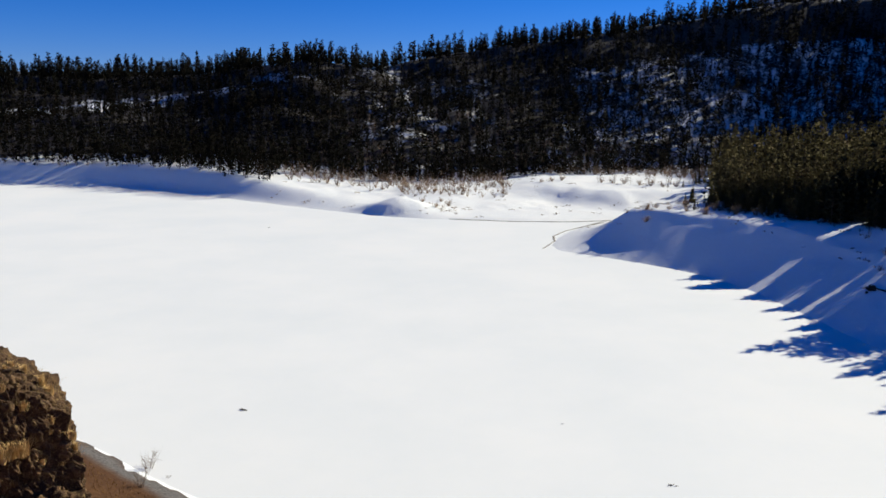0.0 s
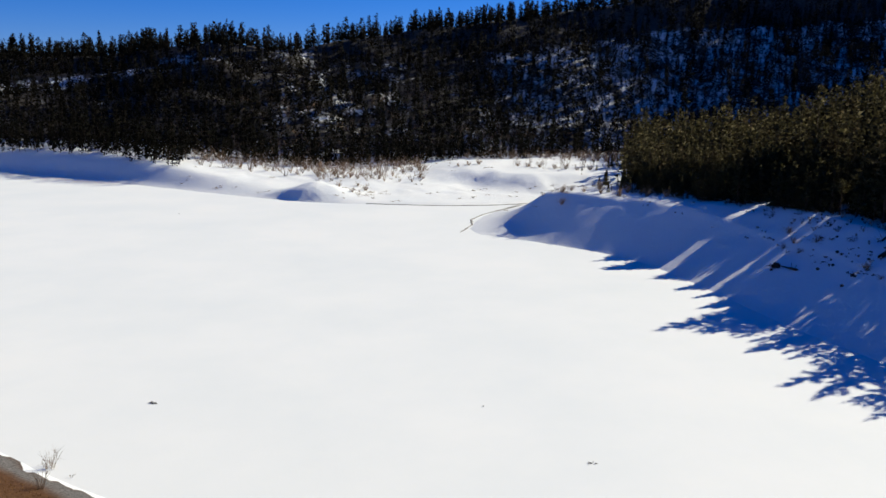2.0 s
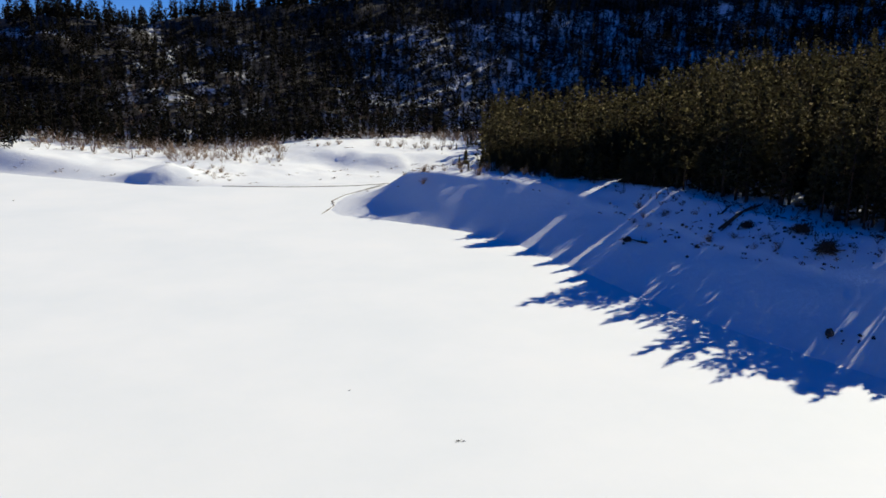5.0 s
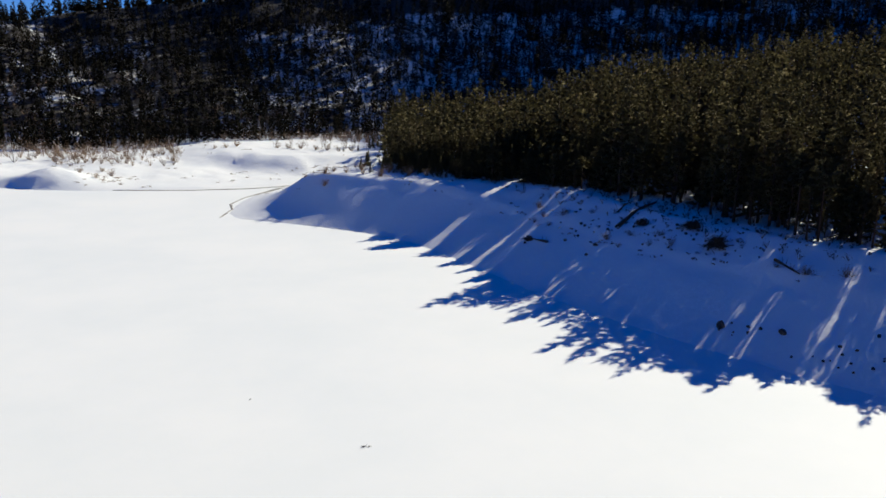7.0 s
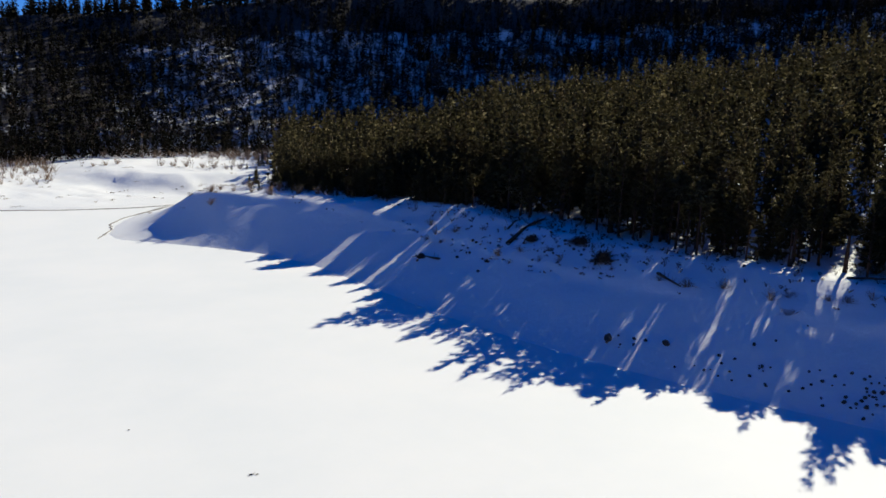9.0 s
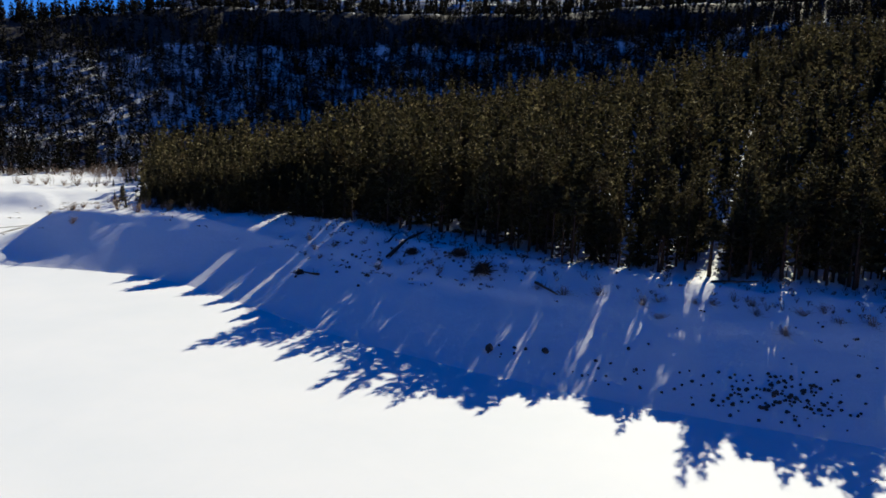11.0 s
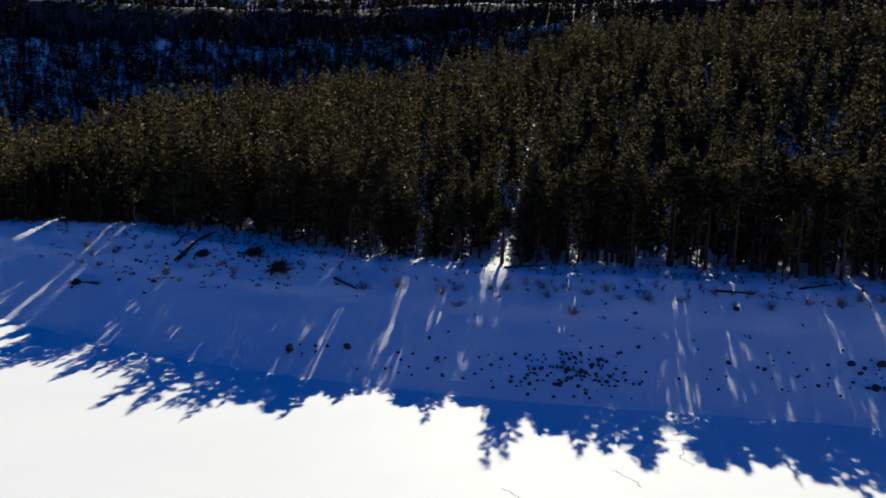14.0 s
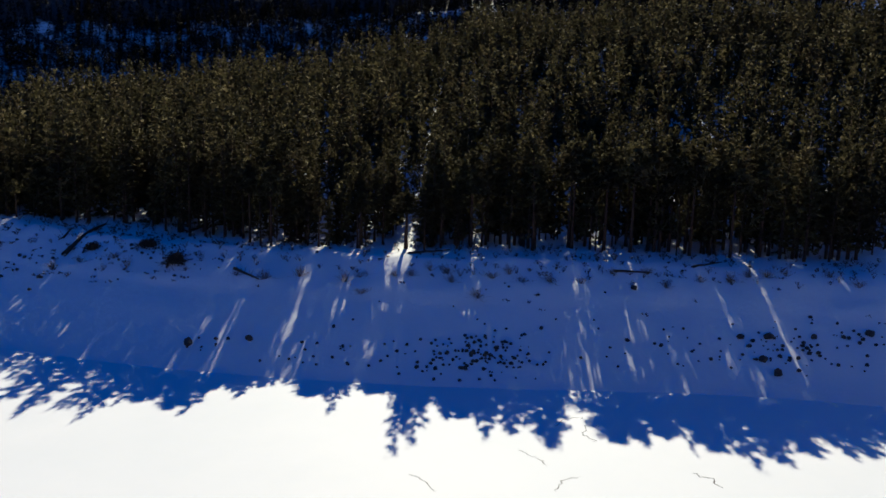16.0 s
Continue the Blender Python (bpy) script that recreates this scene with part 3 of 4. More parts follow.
def plant_trees():
    rng = np.random.default_rng(11)
    # wooded bank and hill
    x, y = scatter(rng, 40, 400, -120, 450, 5.3)
    z, s, r, az, t, near, right, left = land(x, y)
    edge = forest_edge(x, y)
    wood = (right > 0.5) & (y < 258 + 0.6 * (x - 75)) | (y > 240) & (az < -18.0)
    ok = (s > edge) & wood & (r < np.where(az > -30, 470, 400)) & (near < 0.1) & (t < 0.05) & (az < -17.7 - 0.9 * (1 + bumps(x, y, 17, 3)) * ease(y, 225, 260))
    ok &= (rng.uniform(0, 1, len(x)) < np.where(s < edge + 9, 0.97, 0.87)) & ~((bumps(x, y, 26, 1) > np.where(s < 70, 1.1, 0.68)) & (s < 200))
    x, y, z = x[ok], y[ok], z[ok]
    h = rng.choice([0.66, 0.88, 1.0, 1.1, 1.3], len(x)) * rng.uniform(15.5, 20.5, len(x)) * (1 + 0.07 * bumps(x, y, 60, 3))
    a, l = to_sun(x, y)
    cap = tallest(a, l, z)
    h = np.where(cap < h, cap * rng.uniform(0.8, 1.0, len(x)), h)
    # the pines that cast the longest shadows, on the wood's edge
    tips = []
    for lane, reach in SHADOW_TIPS:
        al = np.arange(120, 240, 0.5)
        lx, ly = from_sun(lane, al)
        lz, ls = land(lx, ly)[:2]
        k = int(np.argmax(ls > forest_edge(lx, ly) + rng.uniform(1.5, 5.0)))
        tall = (al[k] - reach) * CLIMB - lz[k]
        if 4.0 < tall < 27:
            tips.append((lx[k], ly[k], lz[k], tall))
    tx, ty, tz, th = np.array(tips).T
    keep = (h > 3.2) & (np.hypot(x[:, None] - tx, y[:, None] - ty).min(1) > 2.2)
    x, y, z, h = (np.concatenate([v[keep], w]) for v, w in ((x, tx), (y, ty), (z, tz), (h, th)))
    x, y, stay = open_lanes(x, y, z, h)
    x, y, h = x[stay], y[stay], h[stay]
    wide = rng.uniform(0.9, 1.12, len(x))
    form = np.zeros(len(x), int)
    more = []
    # long-stemmed pines whose crowns close each lane from above
    for lane, half, lo, hi in LANES:
        al = np.arange(lo + 4, 240, 0.5)
        lx, ly = from_sun(lane, al)
        lz, ls = land(lx, ly)[:2]
        cap = tallest(np.full(len(al), float(lane)), al, lz)
        end, start = float(np.interp(lane, SHADOW[:, 0], SHADOW[:, 1])), lo
        for k in range(4):
            sx0, sy0 = from_sun(lane, start)
            low = max(0.0, float(land(np.array([sx0]), np.array([sy0]))[0][0])) + (al - start) * CLIMB - lz
            tall = np.clip(cap, 0.1, 21)
            miss = np.where((ls > forest_edge(lx, ly) + 0.5) & (cap > 4), np.abs(low / tall - 0.54), 9)
            n = int(np.argmin(miss))
            if miss[n] > 0.4:
                break
            more.append((*from_sun(lane + rng.uniform(-0.4, 0.4), al[n]), tall[n], 1.1 + 0.3 * half, 1))
            start -= 0.36 * tall[n] / CLIMB
            if start < end + 2:
                break
    # slim pines that fill the wood's edge between the lanes
    lanes = np.array([(p[0], p[1]) for p in LANES])
    for a in np.concatenate([np.arange(-172, -95, 1.2), np.arange(-95, 75, 1.3)]):
        gap = float((np.abs(lanes[:, 0] - a) - lanes[:, 1]).min())
        if gap < 0.3:
            continue
        al = np.arange(120, 260, 0.5)
        lx, ly = from_sun(a, al)
        lz, ls = land(lx, ly)[:2]
        for layer in range(1 if a > -95 else 8):
            k = int(np.argmax(ls > forest_edge(lx, ly) + (rng.uniform(0.5, 13) if a > -95 else rng.uniform(0.3, 4) + 2.4 * layer)))
            cap = float(tallest(np.array([a]), al[k:k + 1], lz[k:k + 1])[0])
            cap = cap * rng.uniform(0.86, 1.02) if a > -95 else cap * rng.uniform(0.9, 1.06) + 0.9
            if 2.2 < cap < 26:
                more.append((lx[k], ly[k], cap, min(1.2, gap / (0.15 * cap)), 0))
    mx, my, mh, mw, mf = np.array(more).T
    x, y, h, wide, form = (np.concatenate(p) for p in ((x, mx), (y, my), (h, mh), (wide, mw), (form, mf.astype(int))))
    z, s, r, az = land(x, y)[:4]
    order = np.argsort(s + 0.25 * np.maximum(r - 180, 0) - 100 * form)
    first, rest = order[:300], order[300:]
    models = [(pine_meshes(100 + n, hh, kd), hh) for n, (hh, kd) in enumerate([(21, "old"), (19, "old"), (17, "old"), (18, "old"), (15, "old"), (20, "old"), (12, "young"), (9, "young"), (16, "bare"), (17, "bare"), (18, "stemmed"), (19, "stemmed")])]
    for n in first:
        k = rng.integers(0, 6) if h[n] > 12 else rng.integers(6, 8)
        if h[n] > 12 and rng.uniform() < 0.12:
            k = 8 + n % 2
        if form[n]:
            k = 10 + n % 2
        (trunk, crown), hh = models[k]
        f = h[n] / hh
        root = tagged(new("pine_tree"), "tall dark green pine with bare lower trunk in snow" if k not in (6, 7) else "young bushy dark green pine standing in snow", "pine tree", "pines along the snowy bank")
        g = f * wide[n] * (np.interp(h[n], [9, 14, 20], [1.3, 1.15, 1.0]) if k not in (6, 7) else 1.1)
        root.matrix_basis = pose(x[n], y[n], z[n], 0, 0, rng.uniform(0, 360)) @ Matrix.Diagonal((g, g, f, 1))
        part("trunk", trunk, root), part("crown", crown, root)
    mid = rest[r[rest] < 225]
    forest("pine_forest", "dense dark green pines on the lower snowy hillside", x[mid], y[mid], z[mid], h[mid], 640, 0.18, 0.74, M_NEEDLE, 5, 0.65)
    far = rest[r[rest] >= 225]
    forest("pine_forest", "dense dark green pine forest on the upper hillside", x[far], y[far], z[far], h[far], 180, 0.19, 1.26, M_NEEDLE, 8, 0.65)
    # canyon wall
    x, y = scatter(rng, -420, 760, 60, 860, 4.4)
    z, s, r, az, t, near, right, left = land(x, y)
    rim = np.interp(az, WALL[:, 0], WALL[:, 2])
    thick = np.where(t > 0.0, np.where(az < -8, 0.88, np.where((az > -4) & (az < 6), 0.64, 0.86)), 0.0) * np.where(t >= 1, np.where((az > -3) & (az < 4), 0.4, 0.7) * (r < rim + np.where(az < -20, 150, 40)), 1) * np.where(az > 6, 1 - 0.7 * ledge_share(az, t), np.where((t > 0.76) & (t < 0.94), 0.8, 1.0))
    thick *= 1 - 0.3 * (bumps(x, y, 30, 1) > 0.35) * (az < -6)
    foot = np.interp(az, WALL[:, 0], WALL[:, 1])
    thick = np.maximum(thick, np.where((left > 0.5) & (s > 13) & (t <= 0.02) & (x < -75), 1.0, 0))
    thick = np.maximum(thick, np.where((r > foot - 30) & (t < 0.2) & (az > -18), 0.9, 0))
    ok = (rng.uniform(0, 1, len(x)) < thick) & (az < 36) & (az > -92) & (s > 12) & (near < 0.1) & ((left > 0.5) | (s > 35))
    ok &= ~((az < -45) & (t < 0.12))
    x, y, z, t, az = (v[ok] for v in (x, y, z, t, az))
    h = rng.choice([0.7, 0.9, 1.0, 1.25], len(x)) * rng.uniform(9, 13.5, len(x)) * (1 + 0.12 * bumps(x, y, 45, 0))
    low, rim = t < 0.955, (t >= 0.955) & (rng.uniform(0, 1, len(t)) < np.where(az > -20, 0.75, 0.4))
    # wall and rim crowns wear the needle colour darkened for shade
    forest("fir_forest", "canyon-wall conifers with shade put into their near-black needles", x[low], y[low], z[low], h[low], 60, 0.19, 1.85, M_NEEDLE_SHADED, 6, 0.45)
    forest("rim_forest", "round-headed rim pines with shade put into their near-black needles", x[rim], y[rim], z[rim], h[rim] * 1.0, 108, 0.21, 2.3, M_NEEDLE_SHADED, 7, -0.2)


plant_trees()


# ---- rocks ----
def rock_mesh(name, seed, mat, subdiv=2, rough=0.35, squash=0.7):
    """An angular stone about 1 m across."""
    rng = np.random.default_rng(seed)
    bm = bmesh.new()
    bmesh.ops.create_icosphere(bm, subdivisions=subdiv, radius=0.5)
    cuts = rng.normal(0, 1, (9, 3))
    cuts /= np.linalg.norm(cuts, axis=1, keepdims=True)
    reach = rng.uniform(0.3, 0.46, 9)
    for v in bm.verts:
        p = v.co.copy()
        for c, d in zip(cuts, reach):
            over = p.dot(Vector(c)) - d
            if over > 0:
                p -= Vector(c) * over * 0.9
        p *= 1 + rough * 0.35 * noise.noise(p * 5 + Vector((seed, 0, 0)))
        v.co = (p.x * 1.15, p.y, p.z * squash)
    return bm_mesh(name, bm, mat)


def ground_at(x, y):
    return float(land(np.array([x]), np.array([y]))[0][0])


def place_rocks():
    rng = np.random.default_rng(21)
    kinds = [rock_mesh("boulder", n, M_BOULDER, 1 if n < 4 else 2, 0.5, 0.95) for n in range(6)]
    # middle, reach along the bank and up it, count, smallest and largest size
    for cx, cy, a, u, count, lo, hi in ((110.8, 62.8, 5.6, 2.7, 168, 0.3, 0.8), (98.6, 82.7, 7, 2.4, 24, 0.3, 0.7), (137.1, 23.8, 7, 3.0, 80, 0.3, 0.85),
                                        (128.7, 39.6, 7, 3.0, 16, 0.35, 0.7), (93.4, 98.4, 3, 1.2, 6, 0.3, 0.6), (144.7, 13.9, 5, 3, 14, 0.35, 0.9), (125.3, 61.7, 9, 4, 9, 0.3, 0.6), (100.6, 145.1, 10, 5, 26, 0.4, 1.0), (105.5, 133, 8, 3.5, 22, 0.3, 0.8), (109, 118, 6, 4, 8, 0.3, 0.7)):
        for _ in range(count):
            d, e = rng.normal(0, a), rng.normal(0, u)
            x, y = cx + d * 0.55 + e * 0.84, cy - d * 0.84 + e * 0.55
            if shore_distance(np.array(x), np.array(y)) < 1.0:
                continue
            put_rock(rng, kinds, x, y, rng.uniform(lo, hi) * rng.uniform(0.75, 1.0))
    for x, y, size in ((90.8, 102.3, 2.2), (96.1, 94.6, 1.6), (93.7, 99.3, 0.8), (94.6, 97.6, 0.9), (133.6, 25.1, 1.7), (137.5, 29.3, 1.5), (131.5, 22.6, 1.9),
                       (139.7, 25.5, 1.8), (142.9, 19.3, 1.4), (147.5, 11.7, 1.9), (140.6, 47.9, 1.5), (122.4, 56.9, 0.9), (105.1, 85.1, 0.9), (127.2, 44.3, 1.0)):
        put_rock(rng, kinds[4:], x, y, size * 0.78)


def put_rock(rng, kinds, x, y, size):
    ob = new("boulder", kinds[rng.integers(0, len(kinds))])
    ob.matrix_basis = pose(x, y, ground_at(x, y) + 0.2 * size, rng.uniform(-12, 12), rng.uniform(-12, 12), rng.uniform(0, 360)) @ Matrix.Diagonal((size, size * rng.uniform(0.8, 1.1), size, 1))
    tagged(ob, "large dark basalt boulder on the snowy bank" if size > 1.2 else "small dark basalt stone poking out of snow", "rock", "stones on the snowy bank")


place_rocks()


# ---- bare shrubs, fallen wood ----
def twig_mesh(name, seed, height, spread, stems, mat, thick=0.02, forks=4):
    """A bare shrub: many thin forked stems that fan out from one foot."""
    rng = np.random.default_rng(seed)
    s = Soup()
    for _ in range(stems):
        a, lean = rng.uniform(0, 6.28), abs(rng.normal(0, spread)) + 0.1
        h = height * rng.uniform(0.45, 1.0)
        out = np.array([math.cos(a) * math.sin(lean), math.sin(a) * math.sin(lean), math.cos(lean)])
        foot = np.array([math.cos(a), math.sin(a), 0]) * rng.uniform(0, 0.12) * height
        mid = foot + out * 0.5 * h
        tip = mid + (out + rng.normal(0, 0.14, 3)) * 0.5 * h
        foot[2] = -0.15
        s.add(*tube([foot, mid, tip], [thick, thick * 0.7, thick * 0.2], 3))
        for _ in range(forks):
            q = mid + (tip - mid) * rng.uniform(-0.3, 0.8)
            s.add(*tube([q, q + (out * 0.6 + rng.normal(0, 0.45, 3)) * 0.3 * h], [thick * 0.5, thick * 0.12], 3))
    return s.mesh(name, mat)


def place_shrubs():
    rng = np.random.default_rng(31)
    red = [twig_mesh("bare_shrub", n, 1.7, 0.5 + 0.12 * n, 34 + 9 * n, M_TWIG, 0.016, 5) for n in range(4)]
    tan = [twig_mesh("willow_shrub", 10 + n, 2.3, 0.6, 44, M_WILLOW, 0.03) for n in range(3)]
    spots = [(98.9, 133.3), (95.3, 138.4), (115.6, 91.0), (120.8, 84.1), (126.0, 80.1), (124.9, 75.1), (131.4, 64.8), (134.4, 60.8), (142.8, 52.3), (143.6, 43.2), (149.0, 38.7), (151.8, 34.5), (157.9, 26.1), (159.7, 14.6), (112.9, 98.8),
             (123.6, 69.2), (137.2, 56.2), (114.2, 86.5), (118.1, 89.5), (122.6, 82.2), (127.0, 77.1), (129.8, 69.8), (146.2, 47.3), (154.5, 32.0), (101.3, 129.6), (105.0, 118.6), (102.6, 134.6), (92.8, 162.1), (94.0, 166.6), (95.9, 172.4), (91.7, 166.8), (96.9, 162.7),
             (99.3, 139.8), (95.9, 143.3), (107.6, 108.6), (109.3, 103.6), (141.7, 48.7), (132.3, 67.7), (155.8, 29.0), (161.4, 19.4)]
    for n, (x, y) in enumerate(spots):
        ob = new("bare_shrub", red[n % 4])
        ob.matrix_basis = pose(x, y, ground_at(x, y), 0, 0, rng.uniform(0, 360)) @ Matrix.Diagonal((*rng.uniform(0.7, 1.9, 2), rng.uniform(0.5, 1.4), 1))
        tagged(ob, "leafless reddish brown shrub standing in snow", "shrub", "bare shrubs on the bank")
    spots = [(49, 368), (75, 362), (80, 359), (86, 356), (94, 348), (101, 352), (25, 343), (-11, 346), (-4, 342), (58.8, 232.9), (64.4, 230.1), (68.5, 227.0), (72.4, 222.8), (61.8, 234.1), (76.0, 225.9), (57.4, 227.3), (69.6, 231.7),
             (79.6, 219.3), (83.4, 215.1), (44, 366), (54, 371), (-3, 300), (-8, 306), (2, 310), (-1, 318), (71, 365), (90, 352)]
    for n, (x, y) in enumerate(spots):
        ob = new("willow_shrub", tan[n % 3])
        ob.matrix_basis = pose(x, y, ground_at(x, y), 0, 0, rng.uniform(0, 360)) @ Matrix.Scale(rng.uniform(0.7, 1.5), 4)
        tagged(ob, "leafless tan willow shrub on the snowy flat", "shrub", "willows on the snowy flat")
    aspen = [twig_mesh("bare_tree", 70 + n, 8.5, 0.06, 3, M_TWIG, 0.09, 16) for n in range(2)]
    for n, (x, y) in enumerate(((88, 352), (92, 356), (97, 351), (100, 358), (81, 355), (105, 362), (76, 362), (70, 366), (109, 357))):
        ob = new("bare_tree", aspen[n % 2])
        ob.matrix_basis = pose(x, y, ground_at(x, y), 0, 0, rng.uniform(0, 360)) @ Matrix.Scale(rng.uniform(0.55, 1.05), 4)
        tagged(ob, "thin grey leafless aspen on the snowy terrace", "tree", "bare trees on the terrace")
    thin = twig_mesh("bare_shrub", 77, 2.3, 0.3, 16, M_TWIG, 0.022, 5)
    for x, y, k in ((-33.5, 86.9, 1.35), (-32.0, 80.6, 1.1), (-30.5, 84.6, 0.4)):
        ob = new("bare_shrub", thin)
        ob.matrix_basis = pose(x, y, ground_at(x, y), 0, 0, 40 * k) @ Matrix.Scale(k, 4)
        tagged(ob, "thin grey leafless shrub on the dry grassy shore", "shrub")
    # rough stubble on the upper bank
    x, y = scatter(rng, 70, 190, 0, 220, 1.5)
    z, s, r, az, t, near, right, left = land(x, y)
    lump = bumps(x, y, 16, 2)
    keep = (s > 18) & (s < 42) & (right > 0.6) & (rng.uniform(0, 1, len(x)) < np.clip(0.30 * (lump - 0.1), 0.015, 0.3) * (0.6 + 2.2 * ((y > 112) & (y < 176))))
    soup = Soup()
    for n in np.nonzero(keep)[0]:
        soup.add(*tufts(rng, np.array([x[n], y[n], z[n] + 0.1]), np.array([0.3, 0.3, 0.1]), 9, 0.4))
    x, y = scatter(rng, 70, 200, 0, 240, 2.2)
    z, s, r, az, t, near, right, left = land(x, y)
    keep = (s > 27) & (s < 47) & (right > 0.6) & (rng.uniform(0, 1, len(x)) < 0.5 + 0.3 * bumps(x, y, 19, 0))
    for n in np.nonzero(keep)[0]:
        h = rng.uniform(0.5, 1.6)
        for _ in range(7):
            a, lean = rng.uniform(0, 6.28), rng.uniform(0.1, 0.9)
            c = np.array([x[n], y[n], z[n] - 0.1])
            soup.add(*tube([c, c + h * np.array([math.cos(a) * lean, math.sin(a) * lean, 1.0])], [0.035, 0.008], 3))
        soup.add(*tufts(rng, np.array([x[n], y[n], z[n] + 0.5 * h]), np.array([0.35, 0.35, 0.25]) * h, 10, 0.3))
    tagged(new("stubble", soup.mesh("stubble", M_DEAD)), "dark dry stubble poking through snow on the bank", "brush", kind="stuff")
    # low dry tufts on the flat, the spit and the mound
    x, y = scatter(rng, -130, 135, 215, 420, 2.0)
    z, s, r, az, t, near, right, left = land(x, y)
    lump = bumps(x, y, 22, 3)
    keep = (s > 3) & (t < 0.05) & (az > -19.5) & (left < 0.6) & (rng.uniform(0, 1, len(x)) < np.clip(0.5 * (lump - 0.45), 0.004, 0.3) + 0.6 * np.exp(-(((x - 1) / 7) ** 2 + ((y - 300) / 9) ** 2)) + 0.5 * np.exp(-(((x - 62) / 9) ** 2 + ((y - 236) / 6) ** 2))) & ((right < 0.6) | (s > 14))
    soup = Soup()
    for n in np.nonzero(keep)[0]:
        v, f = tufts(rng, np.array([x[n], y[n], z[n] + 0.15]), np.array([0.5, 0.5, 0.1]), 16, 0.3)
        soup.add(v, f)
    tagged(new("sagebrush", soup.mesh("sagebrush", M_WILLOW)), "low dry brush poking through snow on the flat", "brush", kind="stuff")
    # thicket along the foot of the canyon wall
    x, y = scatter(rng, -230, 190, 300, 490, 3.7)
    z, s, r, az, t, near, right, left = land(x, y)
    keep = ((t < 0.14) | (t < 0.42) & (az > -5) & (az < 9) & (rng.uniform(0, 1, len(x)) < 0.45)) & (az > -19) & (az < 13) & (s > 40 - 24 * left) & (rng.uniform(0, 1, len(x)) < np.clip((s - 45 + 30 * left + 20 * (x < 10)) / 35, 0.03, 0.85))
    keep &= ~((x > 30) & (y < 400) & (s < 118))
    kinds = [twig_mesh("thicket", 40 + n, 3.6, 0.5, 9, M_WILLOW, 0.055, 1) for n in range(4)]
    for mat, share, name, label in ((M_WILLOW, 0.55, "willow_thicket", "tan leafless willow thicket below the conifers"), (M_TWIG, 1.0, "alder_thicket", "grey brown leafless thicket at the forest foot")):
        data = []
        for me in kinds:
            v = np.zeros(len(me.vertices) * 3, np.float32)
            me.vertices.foreach_get("co", v)
            f = np.zeros(len(me.polygons) * 3, np.int32)
            me.loops.foreach_get("vertex_index", f)
            data.append((v.reshape(-1, 3), f.reshape(-1, 3)))
        soup = Soup()
        mine = keep & ((rng.uniform(0, 1, len(x)) < 0.6) == (share < 1))
        for n in np.nonzero(mine)[0]:
            v, f = data[n % 4]
            a, k = rng.uniform(0, 6.28), rng.uniform(0.7, 1.4) * (1.0 if share < 1 else 1.3)
            m = np.array([[math.cos(a), math.sin(a), 0], [-math.sin(a), math.cos(a), 0], [0, 0, 1]]) * k
            soup.add(v @ m + (x[n], y[n], z[n]), f)
        tagged(new(name, soup.mesh(name, mat)), label, "thicket", kind="stuff")


def fallen_log(seed, a, b, radius, stubs):
    """A fallen trunk between two places, with broken limbs."""
    rng = np.random.default_rng(seed)
    p, q = (np.array([*e, ground_at(*e) + radius * 0.6]) for e in (a, b))
    s = Soup()
    ts = np.linspace(0, 1, 6)
    line = p + (q - p) * ts[:, None]
    line[1:-1] += rng.normal(0, 0.06, (4, 3))
    line[:, 2] = [max(z, ground_at(x, y) + radius * 0.4) for x, y, z in line]
    s.add(*tube(line, radius * (1 - 0.6 * ts), 8))
    for _ in range(stubs):
        c = p + (q - p) * rng.uniform(0.15, 1)
        s.add(*tube([c, c + rng.normal(0, 0.8, 3) * (1, 1, 0.5) + (0, 0, 0.7)], [radius * 0.22, 0.015], 4))
    root = tagged(new("fallen_log"), "dark weathered fallen tree trunk lying on snow", "log", "fallen logs on the bank")
    part("trunk", s.mesh("trunk", M_DEAD, True), root)


def uprooted_stump(seed, x, y, size):
    """A heap of dark dead branches."""
    rng = np.random.default_rng(seed)
    s = Soup()
    z = ground_at(x, y)
    for _ in range(150):
        a, d = rng.uniform(0, 6.28), abs(rng.normal(0, 0.42)) * size
        c = np.array([x + d * math.cos(a), y + d * math.sin(a), z + rng.uniform(0, 1) * max(0.1, 1 - d / size) * size * 0.62])
        w = rng.normal(0, 0.26, 3) * size * (1, 1, 0.6)
        s.add(*tube([c - w, c + w], [0.09, 0.03], 4))
    s.add(*tufts(rng, np.array([x, y, z + size * 0.28]), np.array([0.3, 0.3, 0.2]) * size, 420, 0.36))
    tagged(new("uprooted_stump", s.mesh("uprooted_stump", M_DEAD)), "dark uprooted stump with tangled roots on snow", "tree stump")


place_shrubs()
for n, (a, b_, rad, stubs) in enumerate([((99.8, 145.7), (114.2, 152.4), 0.5, 12), ((88.2, 154.3), (87.1, 158.6), 0.3, 3), ((108.8, 110.4), (108.5, 104.3), 0.3, 14), ((143.7, 52.8), (146.4, 47.1), 0.28, 3),
                                         ((104.0, 152.1), (108.2, 154.6), 0.25, 10), ((120.2, 134.8), (130.0, 136.9), 0.3, 6), ((152.4, 41.2), (160.2, 37.8), 0.25, 5), ((129.2, 86.9), (137.6, 82.9), 0.25, 6)]):
    fallen_log(60 + n, a, b_, rad, stubs)
for n, (x_, y_, size) in enumerate([(108.4, 131.9, 2.2), (106.1, 122.3, 3.0), (103.7, 142.4, 1.8), (86.4, 159.4, 1.2)]):
    uprooted_stump(80 + n, x_, y_, size)


